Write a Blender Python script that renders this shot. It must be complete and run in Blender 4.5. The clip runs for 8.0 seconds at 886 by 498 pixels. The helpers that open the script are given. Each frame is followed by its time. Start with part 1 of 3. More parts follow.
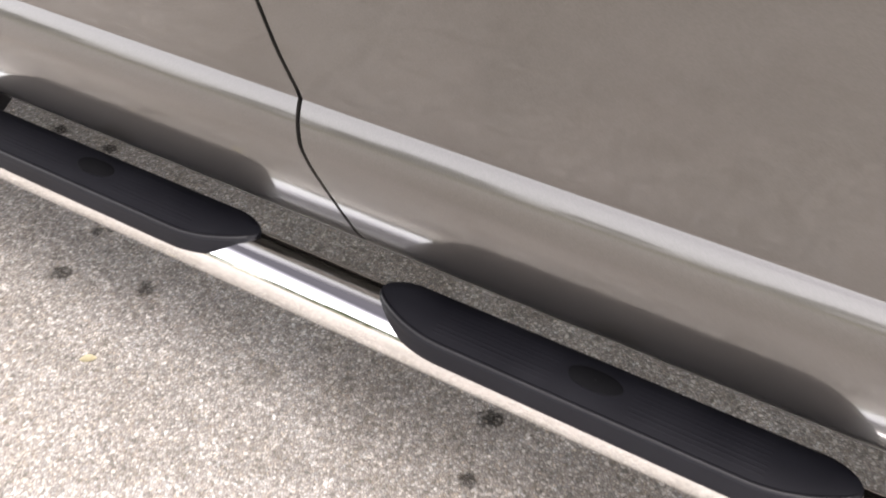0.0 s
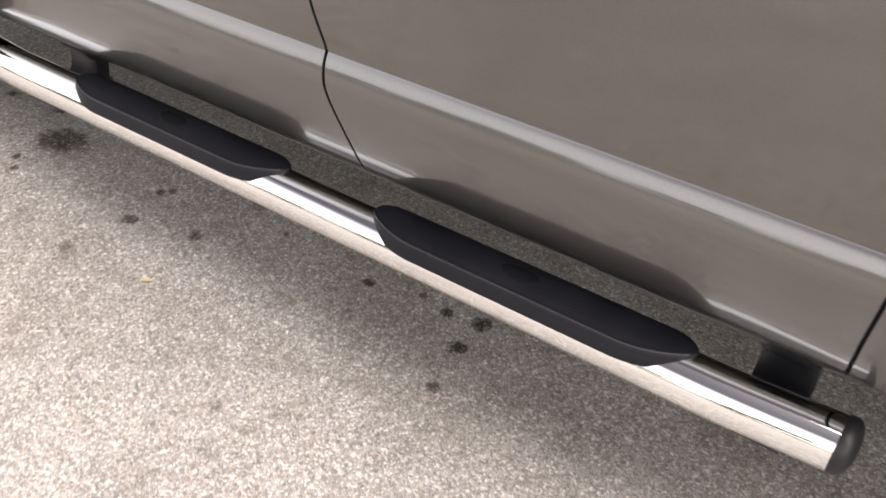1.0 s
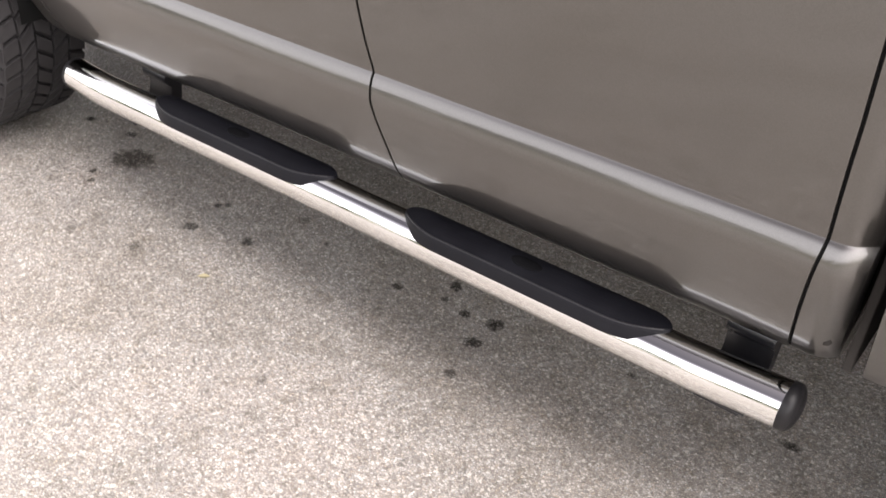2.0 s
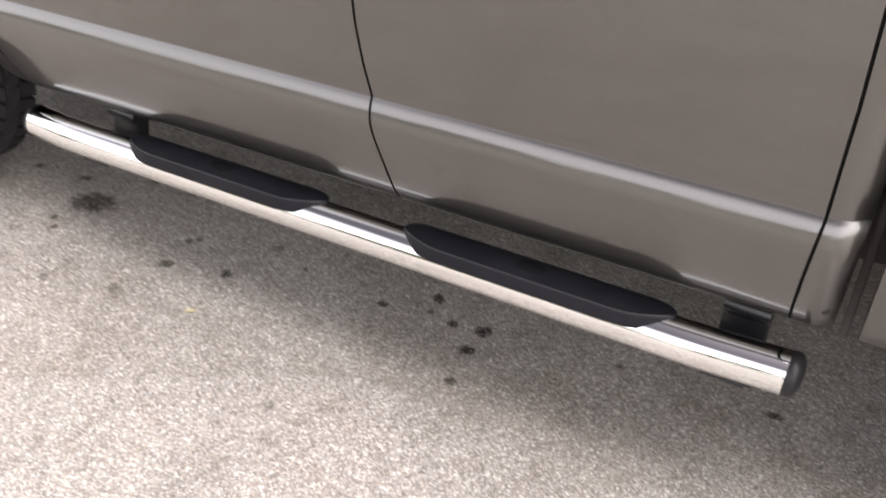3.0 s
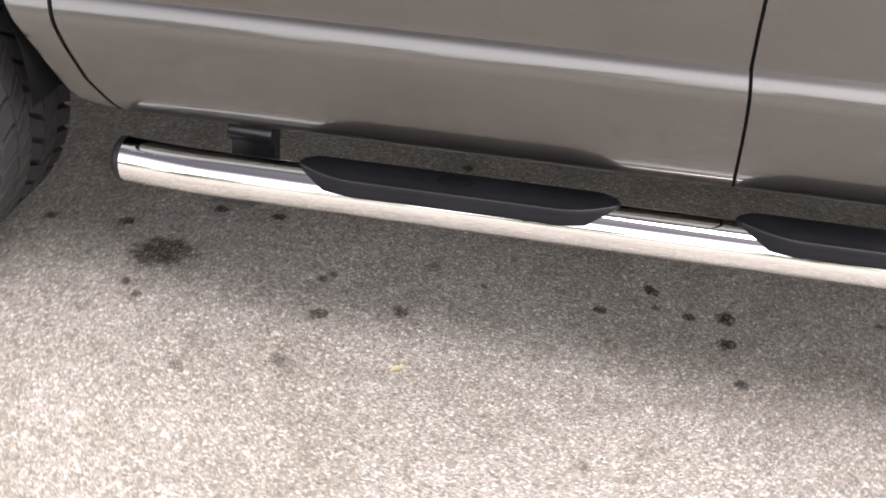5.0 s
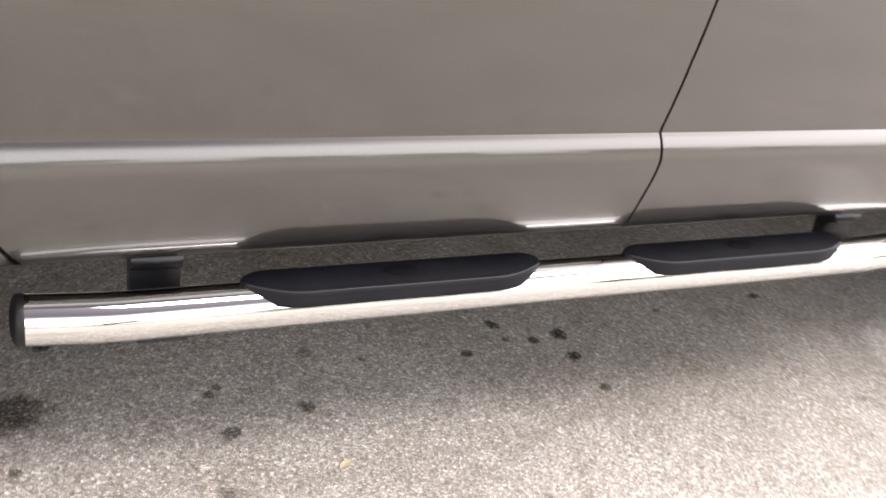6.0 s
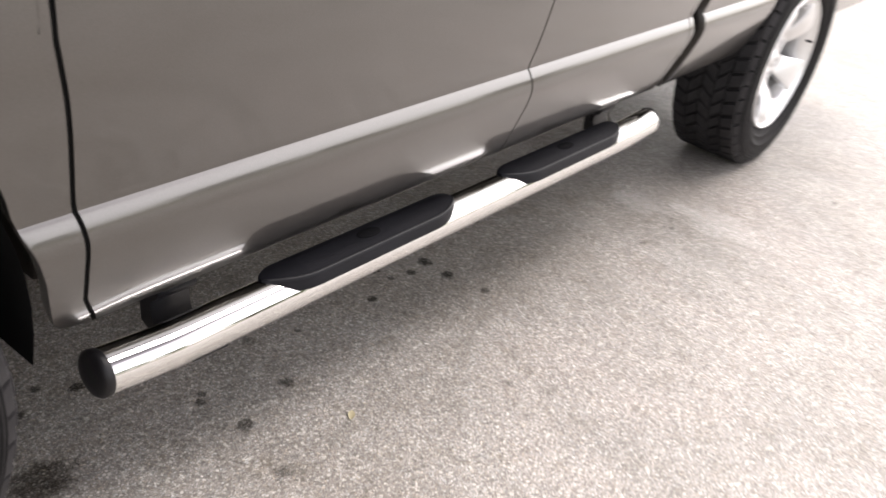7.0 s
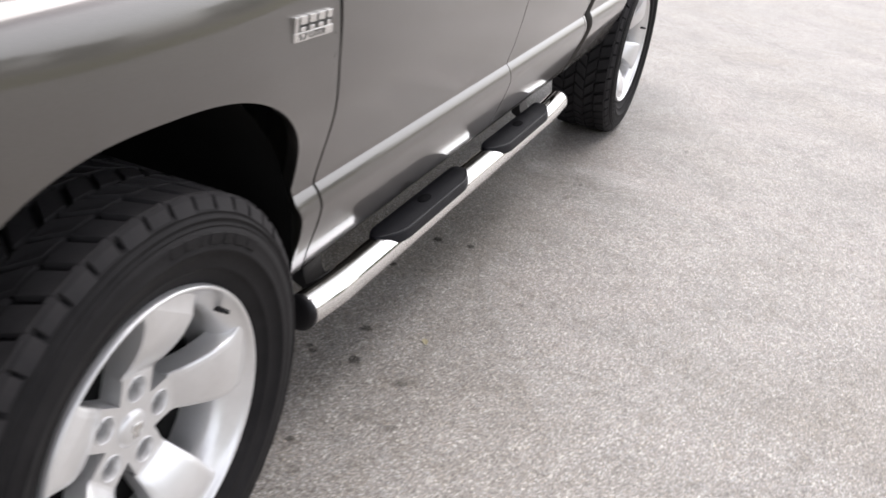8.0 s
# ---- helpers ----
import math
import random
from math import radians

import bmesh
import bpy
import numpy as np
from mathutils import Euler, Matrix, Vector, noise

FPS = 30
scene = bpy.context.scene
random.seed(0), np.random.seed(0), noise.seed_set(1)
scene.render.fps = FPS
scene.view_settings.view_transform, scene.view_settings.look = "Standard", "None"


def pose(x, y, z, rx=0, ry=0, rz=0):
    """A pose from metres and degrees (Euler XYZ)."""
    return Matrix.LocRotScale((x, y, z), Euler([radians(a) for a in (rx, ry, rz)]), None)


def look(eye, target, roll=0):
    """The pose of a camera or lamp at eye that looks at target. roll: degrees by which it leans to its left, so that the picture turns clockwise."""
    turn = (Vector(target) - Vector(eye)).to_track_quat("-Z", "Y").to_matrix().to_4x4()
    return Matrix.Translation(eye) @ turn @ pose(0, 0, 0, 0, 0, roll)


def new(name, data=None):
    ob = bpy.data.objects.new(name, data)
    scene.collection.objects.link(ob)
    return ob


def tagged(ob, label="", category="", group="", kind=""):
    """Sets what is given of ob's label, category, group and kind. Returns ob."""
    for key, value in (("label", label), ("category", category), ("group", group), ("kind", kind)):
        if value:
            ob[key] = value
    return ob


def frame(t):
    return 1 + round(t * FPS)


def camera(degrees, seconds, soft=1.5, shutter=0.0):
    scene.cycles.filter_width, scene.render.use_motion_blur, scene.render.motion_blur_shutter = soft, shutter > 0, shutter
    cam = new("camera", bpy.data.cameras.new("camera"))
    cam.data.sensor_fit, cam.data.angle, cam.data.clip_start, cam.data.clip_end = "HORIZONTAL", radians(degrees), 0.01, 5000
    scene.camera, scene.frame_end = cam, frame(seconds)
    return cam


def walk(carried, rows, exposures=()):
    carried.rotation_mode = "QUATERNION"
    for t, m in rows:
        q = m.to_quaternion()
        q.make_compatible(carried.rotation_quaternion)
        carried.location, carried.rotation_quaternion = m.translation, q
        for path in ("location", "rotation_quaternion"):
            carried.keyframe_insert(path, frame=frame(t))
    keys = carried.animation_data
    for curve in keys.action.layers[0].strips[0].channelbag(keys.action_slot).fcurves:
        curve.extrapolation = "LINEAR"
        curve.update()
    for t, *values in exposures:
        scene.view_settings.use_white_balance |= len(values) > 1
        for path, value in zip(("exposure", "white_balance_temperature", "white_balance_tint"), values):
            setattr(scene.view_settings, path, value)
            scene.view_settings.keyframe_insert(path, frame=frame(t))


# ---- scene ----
cam = camera(50.2, 8.0, soft=1.6, shutter=0.35)
PATH = [
    (0, (0.513, -0.567, 1.224), (-0.218, 0.646, -0.188), -0.4),
    (0.5, (0.667, -0.757, 1.272), (-0.131, 0.503, -0.06), 1.0),
    (1, (0.828, -0.901, 1.325), (-0.029, 0.38, 0.05), 2.5),
    (1.5, (0.985, -1.02, 1.361), (0.052, 0.227, 0.105), 2.9),
    (1.7, (1.015, -1.064, 1.373), (0.055, 0.199, 0.156), 3.3),
    (2.8, (0.924, -1.3, 1.419), (0.048, 0.142, 0.346), 1.2),
    (3, (0.882, -1.313, 1.412), (0.091, 0.147, 0.297), 2.8),
    (3.5, (0.695, -1.268, 1.348), (0.026, 0.219, 0.189), 5.2),
    (4, (0.397, -1.226, 1.338), (-0.222, 0.252, 0.141), 5.9),
    (4.2, (0.309, -1.245, 1.305), (-0.309, 0.236, 0.112), 6.7),
    (5.3, (-0.503, -1.311, 1.246), (-0.447, 0.311, 0.076), 6.2),
    (5.5, (-0.665, -1.296, 1.249), (-0.41, 0.349, 0.14), 8.8),
    (6, (-1.035, -1.196, 1.281), (-0.21, 0.304, 0.247), 13.4),
    (6.5, (-1.37, -1.126, 1.275), (-0.241, 0.175, 0.259), 10.9),
    (7, (-1.731, -0.985, 1.29), (-0.262, -0.028, 0.328), 11.2),
    (7.5, (-2.197, -0.934, 1.33), (-0.557, -0.214, 0.44), 10.3),
    (8, (-2.572, -0.791, 1.335), (-0.87, -0.182, 0.479), 8.2),
]
walk(cam, [(t, look(eye, target, roll)) for t, eye, target, roll in PATH],
     [(0.0, 2.68, 6750, 15.0), (1.0, 2.32, 6850, 15.5), (3.0, 2.3, 6700, 15.3), (3.5, 2.26, 6700, 15.0), (5.5, 2.47, 6750, 15.0), (6.0, 2.48, 6800, 15.0), (6.5, 2.34, 6850, 15.0), (8.0, 1.42, 6400, 13.5)])

# ---- light ----
world = bpy.data.worlds.new("overcast_sky")
scene.world = world
world.use_nodes = True
wn = world.node_tree
sky = wn.nodes.new("ShaderNodeTexSky")
sky.sky_type = "NISHITA"
sky.sun_disc = False
sky.sun_elevation = radians(67)
sky.sun_rotation = radians(90)
sky.air_density, sky.dust_density, sky.ozone_density = 1.0, 5.0, 0.6
backg = wn.nodes["Background"]
pale = wn.nodes.new("ShaderNodeHueSaturation")      # high cloud takes most of the blue out of the sky
pale.inputs["Saturation"].default_value = 0.27
wn.links.new(sky.outputs["Color"], pale.inputs["Color"])
# brightness band painted into the sky for reflections: bright low all round, grey-lavender overhead
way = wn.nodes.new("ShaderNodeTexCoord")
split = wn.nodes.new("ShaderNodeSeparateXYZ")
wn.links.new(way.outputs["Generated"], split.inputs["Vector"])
# noise makes the band's edge waver
edge_noise = wn.nodes.new("ShaderNodeTexNoise")
edge_noise.inputs["Scale"].default_value, edge_noise.inputs["Detail"].default_value = 2.2, 4
wn.links.new(way.outputs["Generated"], edge_noise.inputs["Vector"])
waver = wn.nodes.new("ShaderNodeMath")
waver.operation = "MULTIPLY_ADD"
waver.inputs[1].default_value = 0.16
wn.links.new(edge_noise.outputs["Fac"], waver.inputs[0])
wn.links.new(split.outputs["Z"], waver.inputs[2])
sky_band = wn.nodes.new("ShaderNodeMapRange")
sky_band.interpolation_type = "SMOOTHSTEP"
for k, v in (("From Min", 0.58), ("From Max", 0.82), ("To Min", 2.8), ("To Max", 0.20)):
    sky_band.inputs[k].default_value = v
wn.links.new(waver.outputs["Value"], sky_band.inputs["Value"])
banded_sky = wn.nodes.new("ShaderNodeVectorMath")
banded_sky.operation = "SCALE"
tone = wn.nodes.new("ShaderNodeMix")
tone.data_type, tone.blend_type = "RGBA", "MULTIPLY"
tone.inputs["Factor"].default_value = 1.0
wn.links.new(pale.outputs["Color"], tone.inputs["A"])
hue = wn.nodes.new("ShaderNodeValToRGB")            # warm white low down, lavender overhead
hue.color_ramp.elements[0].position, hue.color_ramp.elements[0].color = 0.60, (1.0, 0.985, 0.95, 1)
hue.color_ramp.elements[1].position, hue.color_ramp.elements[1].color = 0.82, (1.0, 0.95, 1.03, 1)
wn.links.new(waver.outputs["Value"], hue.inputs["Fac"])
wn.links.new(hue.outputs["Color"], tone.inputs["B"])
wn.links.new(tone.outputs["Result"], banded_sky.inputs[0])
wn.links.new(sky_band.outputs["Result"], banded_sky.inputs["Scale"])
wn.links.new(banded_sky.outputs["Vector"], backg.inputs["Color"])
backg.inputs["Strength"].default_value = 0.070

sun_data = bpy.data.lights.new("sun", "SUN")
sun_data.energy, sun_data.angle, sun_data.color = 1.45, radians(50), (1.0, 0.975, 0.95)
sun = new("sun", sun_data)
sun.matrix_world = look((3.6, 0.0, 9.0), (0, 0, 0))


# ---- materials ----
def mat(name):
    m = bpy.data.materials.new(name)
    m.use_nodes = True
    return m, m.node_tree, m.node_tree.nodes["Principled BSDF"]


def node(nt, kind, **values):
    n = nt.nodes.new(kind)
    for k, v in values.items():
        n.inputs[k.replace("_", " ")].default_value = v
    return n


def ramp(nt, source, stops):
    r = nt.nodes.new("ShaderNodeValToRGB")
    while len(r.color_ramp.elements) < len(stops):
        r.color_ramp.elements.new(0.5)
    for e, (p, c) in zip(r.color_ramp.elements, stops):
        e.position = p
        e.color = (c, c, c, 1) if isinstance(c, (int, float)) else (*c, 1)
    nt.links.new(source, r.inputs["Fac"])
    return r.outputs["Color"]


def mix(nt, mode, fac, a, b):
    n = nt.nodes.new("ShaderNodeMix")
    n.data_type, n.blend_type = "RGBA", mode
    for socket, value in ((n.inputs["Factor"], fac), (n.inputs["A"], a), (n.inputs["B"], b)):
        if isinstance(value, (int, float)):
            socket.default_value = value if socket.type == "VALUE" else (value, value, value, 1)
        elif isinstance(value, tuple):
            socket.default_value = (*value, 1)
        else:
            nt.links.new(value, socket)
    return n.outputs["Result"]


def bump(nt, bsdf, height, strength, distance):
    b = nt.nodes.new("ShaderNodeBump")
    b.inputs["Strength"].default_value, b.inputs["Distance"].default_value = strength, distance
    nt.links.new(height, b.inputs["Height"])
    nt.links.new(b.outputs["Normal"], bsdf.inputs["Normal"])


def coords(nt, which="Object"):
    return nt.nodes.new("ShaderNodeTexCoord").outputs[which]


def noise_tex(nt, vec, scale, detail=3, rough=0.5):
    n = nt.nodes.new("ShaderNodeTexNoise")
    n.inputs["Scale"].default_value, n.inputs["Detail"].default_value = scale, detail
    n.inputs["Roughness"].default_value = rough
    nt.links.new(vec, n.inputs["Vector"])
    return n.outputs["Fac"]


def voronoi(nt, vec, scale, feature="F1", out="Distance"):
    n = nt.nodes.new("ShaderNodeTexVoronoi")
    n.feature = feature
    n.inputs["Scale"].default_value = scale
    nt.links.new(vec, n.inputs["Vector"])
    return n.outputs[out]


def paint_material():
    m, nt, b = mat("mineral_grey_metallic_paint")
    vec = coords(nt)
    flake = voronoi(nt, vec, 900, out="Color")
    sep = nt.nodes.new("ShaderNodeSeparateColor")
    nt.links.new(flake, sep.inputs["Color"])
    dust = noise_tex(nt, vec, 3.5, 5, 0.6)
    col = ramp(nt, sep.outputs["Red"], [(0.0, (0.112, 0.106, 0.100)), (1.0, (0.126, 0.119, 0.113))])
    col = mix(nt, "MIX", ramp(nt, dust, [(0.35, 0.0), (0.85, 0.02)]), col, (0.155, 0.142, 0.128))
    nt.links.new(col, b.inputs["Base Color"])
    b.inputs["Metallic"].default_value = 0.92
    nt.links.new(ramp(nt, dust, [(0.2, 0.30), (0.9, 0.32)]), b.inputs["Roughness"])
    b.inputs["Coat Weight"].default_value = 1.0
    b.inputs["Coat Roughness"].default_value = 0.06
    b.inputs["Coat IOR"].default_value = 1.62
    peel = noise_tex(nt, vec, 260, 2)
    bn = nt.nodes.new("ShaderNodeBump")
    bn.inputs["Strength"].default_value, bn.inputs["Distance"].default_value = 0.015, 0.0004
    nt.links.new(peel, bn.inputs["Height"])
    nt.links.new(bn.outputs["Normal"], b.inputs["Coat Normal"])
    return m


def chrome_material():
    m, nt, b = mat("polished_stainless_steel")
    vec = coords(nt)
    b.inputs["Base Color"].default_value = (0.84, 0.835, 0.82, 1)
    b.inputs["Metallic"].default_value = 1.0
    stretch = nt.nodes.new("ShaderNodeMapping")
    stretch.inputs["Scale"].default_value = (1.5, 60, 60)
    nt.links.new(vec, stretch.inputs["Vector"])
    lines = noise_tex(nt, stretch.outputs["Vector"], 6, 3)
    nt.links.new(ramp(nt, lines, [(0.3, 0.015), (0.8, 0.06)]), b.inputs["Roughness"])
    bump(nt, b, lines, 0.05, 0.0006)
    return m


def black_plastic(name, base, rough, gloss=0.13):
    m, nt, b = mat(name)
    vec = coords(nt)
    n = noise_tex(nt, vec, 9, 5, 0.6)
    nt.links.new(ramp(nt, n, [(0.3, base), (0.8, tuple(1.5 * c + 0.004 for c in base))]), b.inputs["Base Color"])
    nt.links.new(ramp(nt, n, [(0.3, rough), (0.8, min(1.0, rough + 0.15))]), b.inputs["Roughness"])
    b.inputs["Specular IOR Level"].default_value = gloss
    grain = noise_tex(nt, vec, 700, 2)
    bump(nt, b, grain, 0.25, 0.0010)
    return m


def rubber_material(name, low, high):
    m, nt, b = mat(name)
    vec = coords(nt)
    n = noise_tex(nt, vec, 14, 6, 0.65)
    nt.links.new(ramp(nt, n, [(0.3, (low, 0.96 * low, 1.02 * low)), (0.8, (high, 0.95 * high, 0.97 * high))]), b.inputs["Base Color"])
    nt.links.new(ramp(nt, n, [(0.3, 0.55), (0.8, 0.8)]), b.inputs["Roughness"])
    b.inputs["Specular IOR Level"].default_value = 0.12
    bump(nt, b, noise_tex(nt, vec, 160, 4), 0.3, 0.002)
    return m


def alloy_material():
    m, nt, b = mat("silver_painted_alloy")
    vec = coords(nt)
    n = noise_tex(nt, vec, 22, 5, 0.6)
    nt.links.new(ramp(nt, n, [(0.35, (0.86, 0.86, 0.86)), (0.8, (0.78, 0.775, 0.77))]), b.inputs["Base Color"])
    b.inputs["Metallic"].default_value = 0.6
    nt.links.new(ramp(nt, n, [(0.3, 0.28), (0.8, 0.38)]), b.inputs["Roughness"])
    b.inputs["Coat Weight"].default_value, b.inputs["Coat Roughness"].default_value = 0.5, 0.08
    return m


def pavement_material():
    m, nt, b = mat("worn_exposed_aggregate_pavement")
    vec = coords(nt)
    warp = nt.nodes.new("ShaderNodeTexNoise")
    warp.inputs["Scale"].default_value = 60
    nt.links.new(vec, warp.inputs["Vector"])
    shift = nt.nodes.new("ShaderNodeVectorMath")
    shift.operation = "MULTIPLY_ADD"
    shift.inputs[1].default_value = (0.006, 0.006, 0.006)
    nt.links.new(warp.outputs["Color"], shift.inputs[0])
    nt.links.new(vec, shift.inputs[2])
    v = shift.outputs["Vector"]
    stone = voronoi(nt, v, 230, out="Color")
    sep = nt.nodes.new("ShaderNodeSeparateColor")
    nt.links.new(stone, sep.inputs["Color"])
    shade = ramp(nt, sep.outputs["Red"], [(0.0, (0.155, 0.147, 0.137)), (0.22, (0.265, 0.252, 0.236)), (0.55, (0.345, 0.332, 0.312)),
                                          (0.82, (0.435, 0.422, 0.402)), (1.0, (0.62, 0.606, 0.584))])
    shade = mix(nt, "MULTIPLY", 1.0, shade, ramp(nt, sep.outputs["Blue"], [(0.0, (1.10, 1.0, 0.88)), (0.25, (1.02, 1.0, 0.97)), (0.75, (1.0, 1.0, 1.0)), (1.0, (0.94, 1.0, 1.05))]))
    fine = voronoi(nt, v, 520, out="Color")
    sep2 = nt.nodes.new("ShaderNodeSeparateColor")
    nt.links.new(fine, sep2.inputs["Color"])
    fines = ramp(nt, sep2.outputs["Green"], [(0.0, (0.216, 0.207, 0.193)), (0.55, (0.322, 0.308, 0.287)), (0.9, (0.44, 0.424, 0.398)), (1.0, (0.76, 0.74, 0.70))])
    col = mix(nt, "MIX", 0.22, shade, fines)
    edge = voronoi(nt, v, 230, "DISTANCE_TO_EDGE")
    joints = ramp(nt, edge, [(0.0, 0.45), (0.10, 0.76), (0.24, 1.02)])
    col = mix(nt, "MULTIPLY", 1.0, col, joints)
    chip = voronoi(nt, v, 150, out="Color")
    sep3 = nt.nodes.new("ShaderNodeSeparateColor")
    nt.links.new(chip, sep3.inputs["Color"])
    col = mix(nt, "MULTIPLY", 1.0, col, ramp(nt, sep3.outputs["Red"], [(0.0, 0.72), (0.12, 0.92), (0.5, 1.0), (0.88, 1.06), (0.95, 1.2), (1.0, 1.55)]))
    grit = voronoi(nt, v, 120, out="Color")
    sep4 = nt.nodes.new("ShaderNodeSeparateColor")
    nt.links.new(grit, sep4.inputs["Color"])
    near = ramp(nt, voronoi(nt, v, 120), [(0.0, 1.0), (0.36, 1.0), (0.50, 0.0)])
    pale_chip = mix(nt, "MULTIPLY", 1.0, near, ramp(nt, sep4.outputs["Red"], [(0.91, 0.0), (0.94, 0.7), (1.0, 1.0)]))
    col = mix(nt, "MIX", pale_chip, col, (0.54, 0.52, 0.49))
    dark_pit = mix(nt, "MULTIPLY", 1.0, near, ramp(nt, sep4.outputs["Green"], [(0.91, 0.0), (0.94, 0.6), (1.0, 0.8)]))
    col = mix(nt, "MIX", dark_pit, col, (0.12, 0.11, 0.10))
    mottle = noise_tex(nt, vec, 16, 4, 0.65)
    col = mix(nt, "MULTIPLY", 1.0, col, ramp(nt, mottle, [(0.30, 0.91), (0.5, 1.0), (0.70, 1.06)]))
    blot = noise_tex(nt, vec, 2.3, 6, 0.62)
    col = mix(nt, "MULTIPLY", 1.0, col, ramp(nt, blot, [(0.3, 0.80), (0.5, 0.98), (0.75, 1.16)]))
    tint = noise_tex(nt, vec, 1.1, 5, 0.6)
    col = mix(nt, "MULTIPLY", 1.0, col, ramp(nt, tint, [(0.32, (0.97, 0.94, 0.90)), (0.52, (1, 1, 1)), (0.72, (1.03, 1.0, 1.0))]))
    grime = noise_tex(nt, vec, 11, 5, 0.7)
    col = mix(nt, "MULTIPLY", 1.0, col, ramp(nt, grime, [(0.28, (0.78, 0.76, 0.72)), (0.5, (1, 1, 1))]))
    col = mix(nt, "MULTIPLY", 1.0, col, (1.02, 1.0, 0.985))
    nt.links.new(col, b.inputs["Base Color"])
    nt.links.new(ramp(nt, sep.outputs["Green"], [(0.0, 0.40), (1.0, 0.64)]), b.inputs["Roughness"])
    b.inputs["Specular IOR Level"].default_value = 0.5
    h = mix(nt, "MULTIPLY", 1.0, ramp(nt, edge, [(0.0, 0.0), (0.3, 1.0)]), ramp(nt, sep.outputs["Blue"], [(0.0, 0.45), (1.0, 1.0)]))
    bump(nt, b, h, 0.26, 0.0022)
    return m


def stain_material(name, color, specks=9, least=0.35):
    m, nt, b = mat(name)
    vec = coords(nt)
    length = nt.nodes.new("ShaderNodeVectorMath")
    length.operation = "LENGTH"
    nt.links.new(vec, length.inputs[0])
    info = nt.nodes.new("ShaderNodeObjectInfo")
    off = nt.nodes.new("ShaderNodeVectorMath")
    off.operation = "MULTIPLY_ADD"
    nt.links.new(info.outputs["Random"], off.inputs[0])
    off.inputs[1].default_value = (40, 40, 40)
    nt.links.new(vec, off.inputs[2])
    ragged = noise_tex(nt, off.outputs["Vector"], 2.4, 6, 0.75)
    reach = nt.nodes.new("ShaderNodeMath")
    reach.operation = "MULTIPLY_ADD"
    nt.links.new(ragged, reach.inputs[0])
    reach.inputs[1].default_value = 1.5
    nt.links.new(length.outputs["Value"], reach.inputs[2])
    alpha = ramp(nt, reach.outputs["Value"], [(0.0, 0.92), (0.70, 0.86), (0.84, 0.62), (0.93, 0.0)])
    scale = nt.nodes.new("ShaderNodeMath")
    scale.operation = "MULTIPLY"
    scale.inputs[1].default_value = 0.66
    nt.links.new(reach.outputs["Value"], scale.inputs[0])
    nt.links.new(scale.outputs["Value"], alpha.node.inputs["Fac"])
    speck = voronoi(nt, coords(nt, "Object"), specks, out="Color")
    sep = nt.nodes.new("ShaderNodeSeparateColor")
    nt.links.new(speck, sep.inputs["Color"])
    alpha2 = mix(nt, "MULTIPLY", 1.0, alpha, ramp(nt, sep.outputs["Red"], [(0.0, 1.0), (0.7, 0.85), (1.0, least)]))
    fade = nt.nodes.new("ShaderNodeMath")
    fade.operation = "MULTIPLY"
    nt.links.new(alpha2, fade.inputs[0])
    nt.links.new(info.outputs["Alpha"], fade.inputs[1])
    nt.links.new(fade.outputs["Value"], b.inputs["Alpha"])
    b.inputs["Base Color"].default_value = (*color, 1)
    b.inputs["Roughness"].default_value = 0.6
    return m


def plain(name, color, rough=0.6, metal=0.0, var=0.2, scale=20):
    m, nt, b = mat(name)
    n = noise_tex(nt, coords(nt), scale, 5, 0.6)
    nt.links.new(ramp(nt, n, [(0.3, tuple(c * (1 - var) for c in color)), (0.75, tuple(c * (1 + var) for c in color))]), b.inputs["Base Color"])
    b.inputs["Roughness"].default_value, b.inputs["Metallic"].default_value = rough, metal
    return m


PAINT = paint_material()
CHROME = chrome_material()
PAD = black_plastic("textured_black_step_plastic", (0.0040, 0.0041, 0.0063), 0.46, 0.20)
# lighter and glossier than PAD, which puts a highlight line into the rim
PAD_RIM = black_plastic("highlight_pad_rim_plastic", (0.012, 0.012, 0.014), 0.34, 0.45)
PAD_DARK = black_plastic("dark_pad_emblem_plastic", (0.0022, 0.0022, 0.0029), 0.76, 0.09)
CAP = black_plastic("black_cap_plastic", (0.008, 0.0075, 0.0085), 0.36, 0.3)
BRACKET = black_plastic("black_powder_coated_steel", (0.008, 0.008, 0.0095), 0.26, 0.5)
UNDER = black_plastic("dark_underbody_coating", (0.030, 0.027, 0.025), 0.85)
SEAL = black_plastic("black_seal_rubber", (0.004, 0.004, 0.004), 0.9)
RUBBER = rubber_material("tyre_rubber", 0.011, 0.026)
TREAD = rubber_material("worn_tread_rubber", 0.022, 0.046)
ALLOY = alloy_material()
PAVEMENT = pavement_material()
STAIN = stain_material("dried_oil_stain", (0.030, 0.027, 0.022))
OLD_STAIN = stain_material("old_soaked_oil_stain", (0.046, 0.038, 0.027), 26, 0.25)
SMEAR = stain_material("dried_cement", (0.80, 0.78, 0.75))
BADGE = plain("brushed_badge_silver", (0.72, 0.71, 0.69), 0.25, 0.9, 0.06, 60)
BADGE_INK = plain("badge_dark_infill", (0.04, 0.04, 0.04), 0.5)
LUG = plain("lug_nut_chrome", (0.34, 0.335, 0.33), 0.28, 1.0, 0.15, 80)
GLASS = plain("dark_window_glass", (0.01, 0.012, 0.013), 0.05)
GRASS = plain("dry_green_grass", (0.15, 0.145, 0.055), 0.9, 0.0, 0.4, 6)
BARK = plain("grey_brown_bark", (0.10, 0.075, 0.055), 0.9, 0.0, 0.3, 14)
LEAVES = plain("tree_leaves", (0.06, 0.085, 0.025), 0.7, 0.0, 0.45, 3)
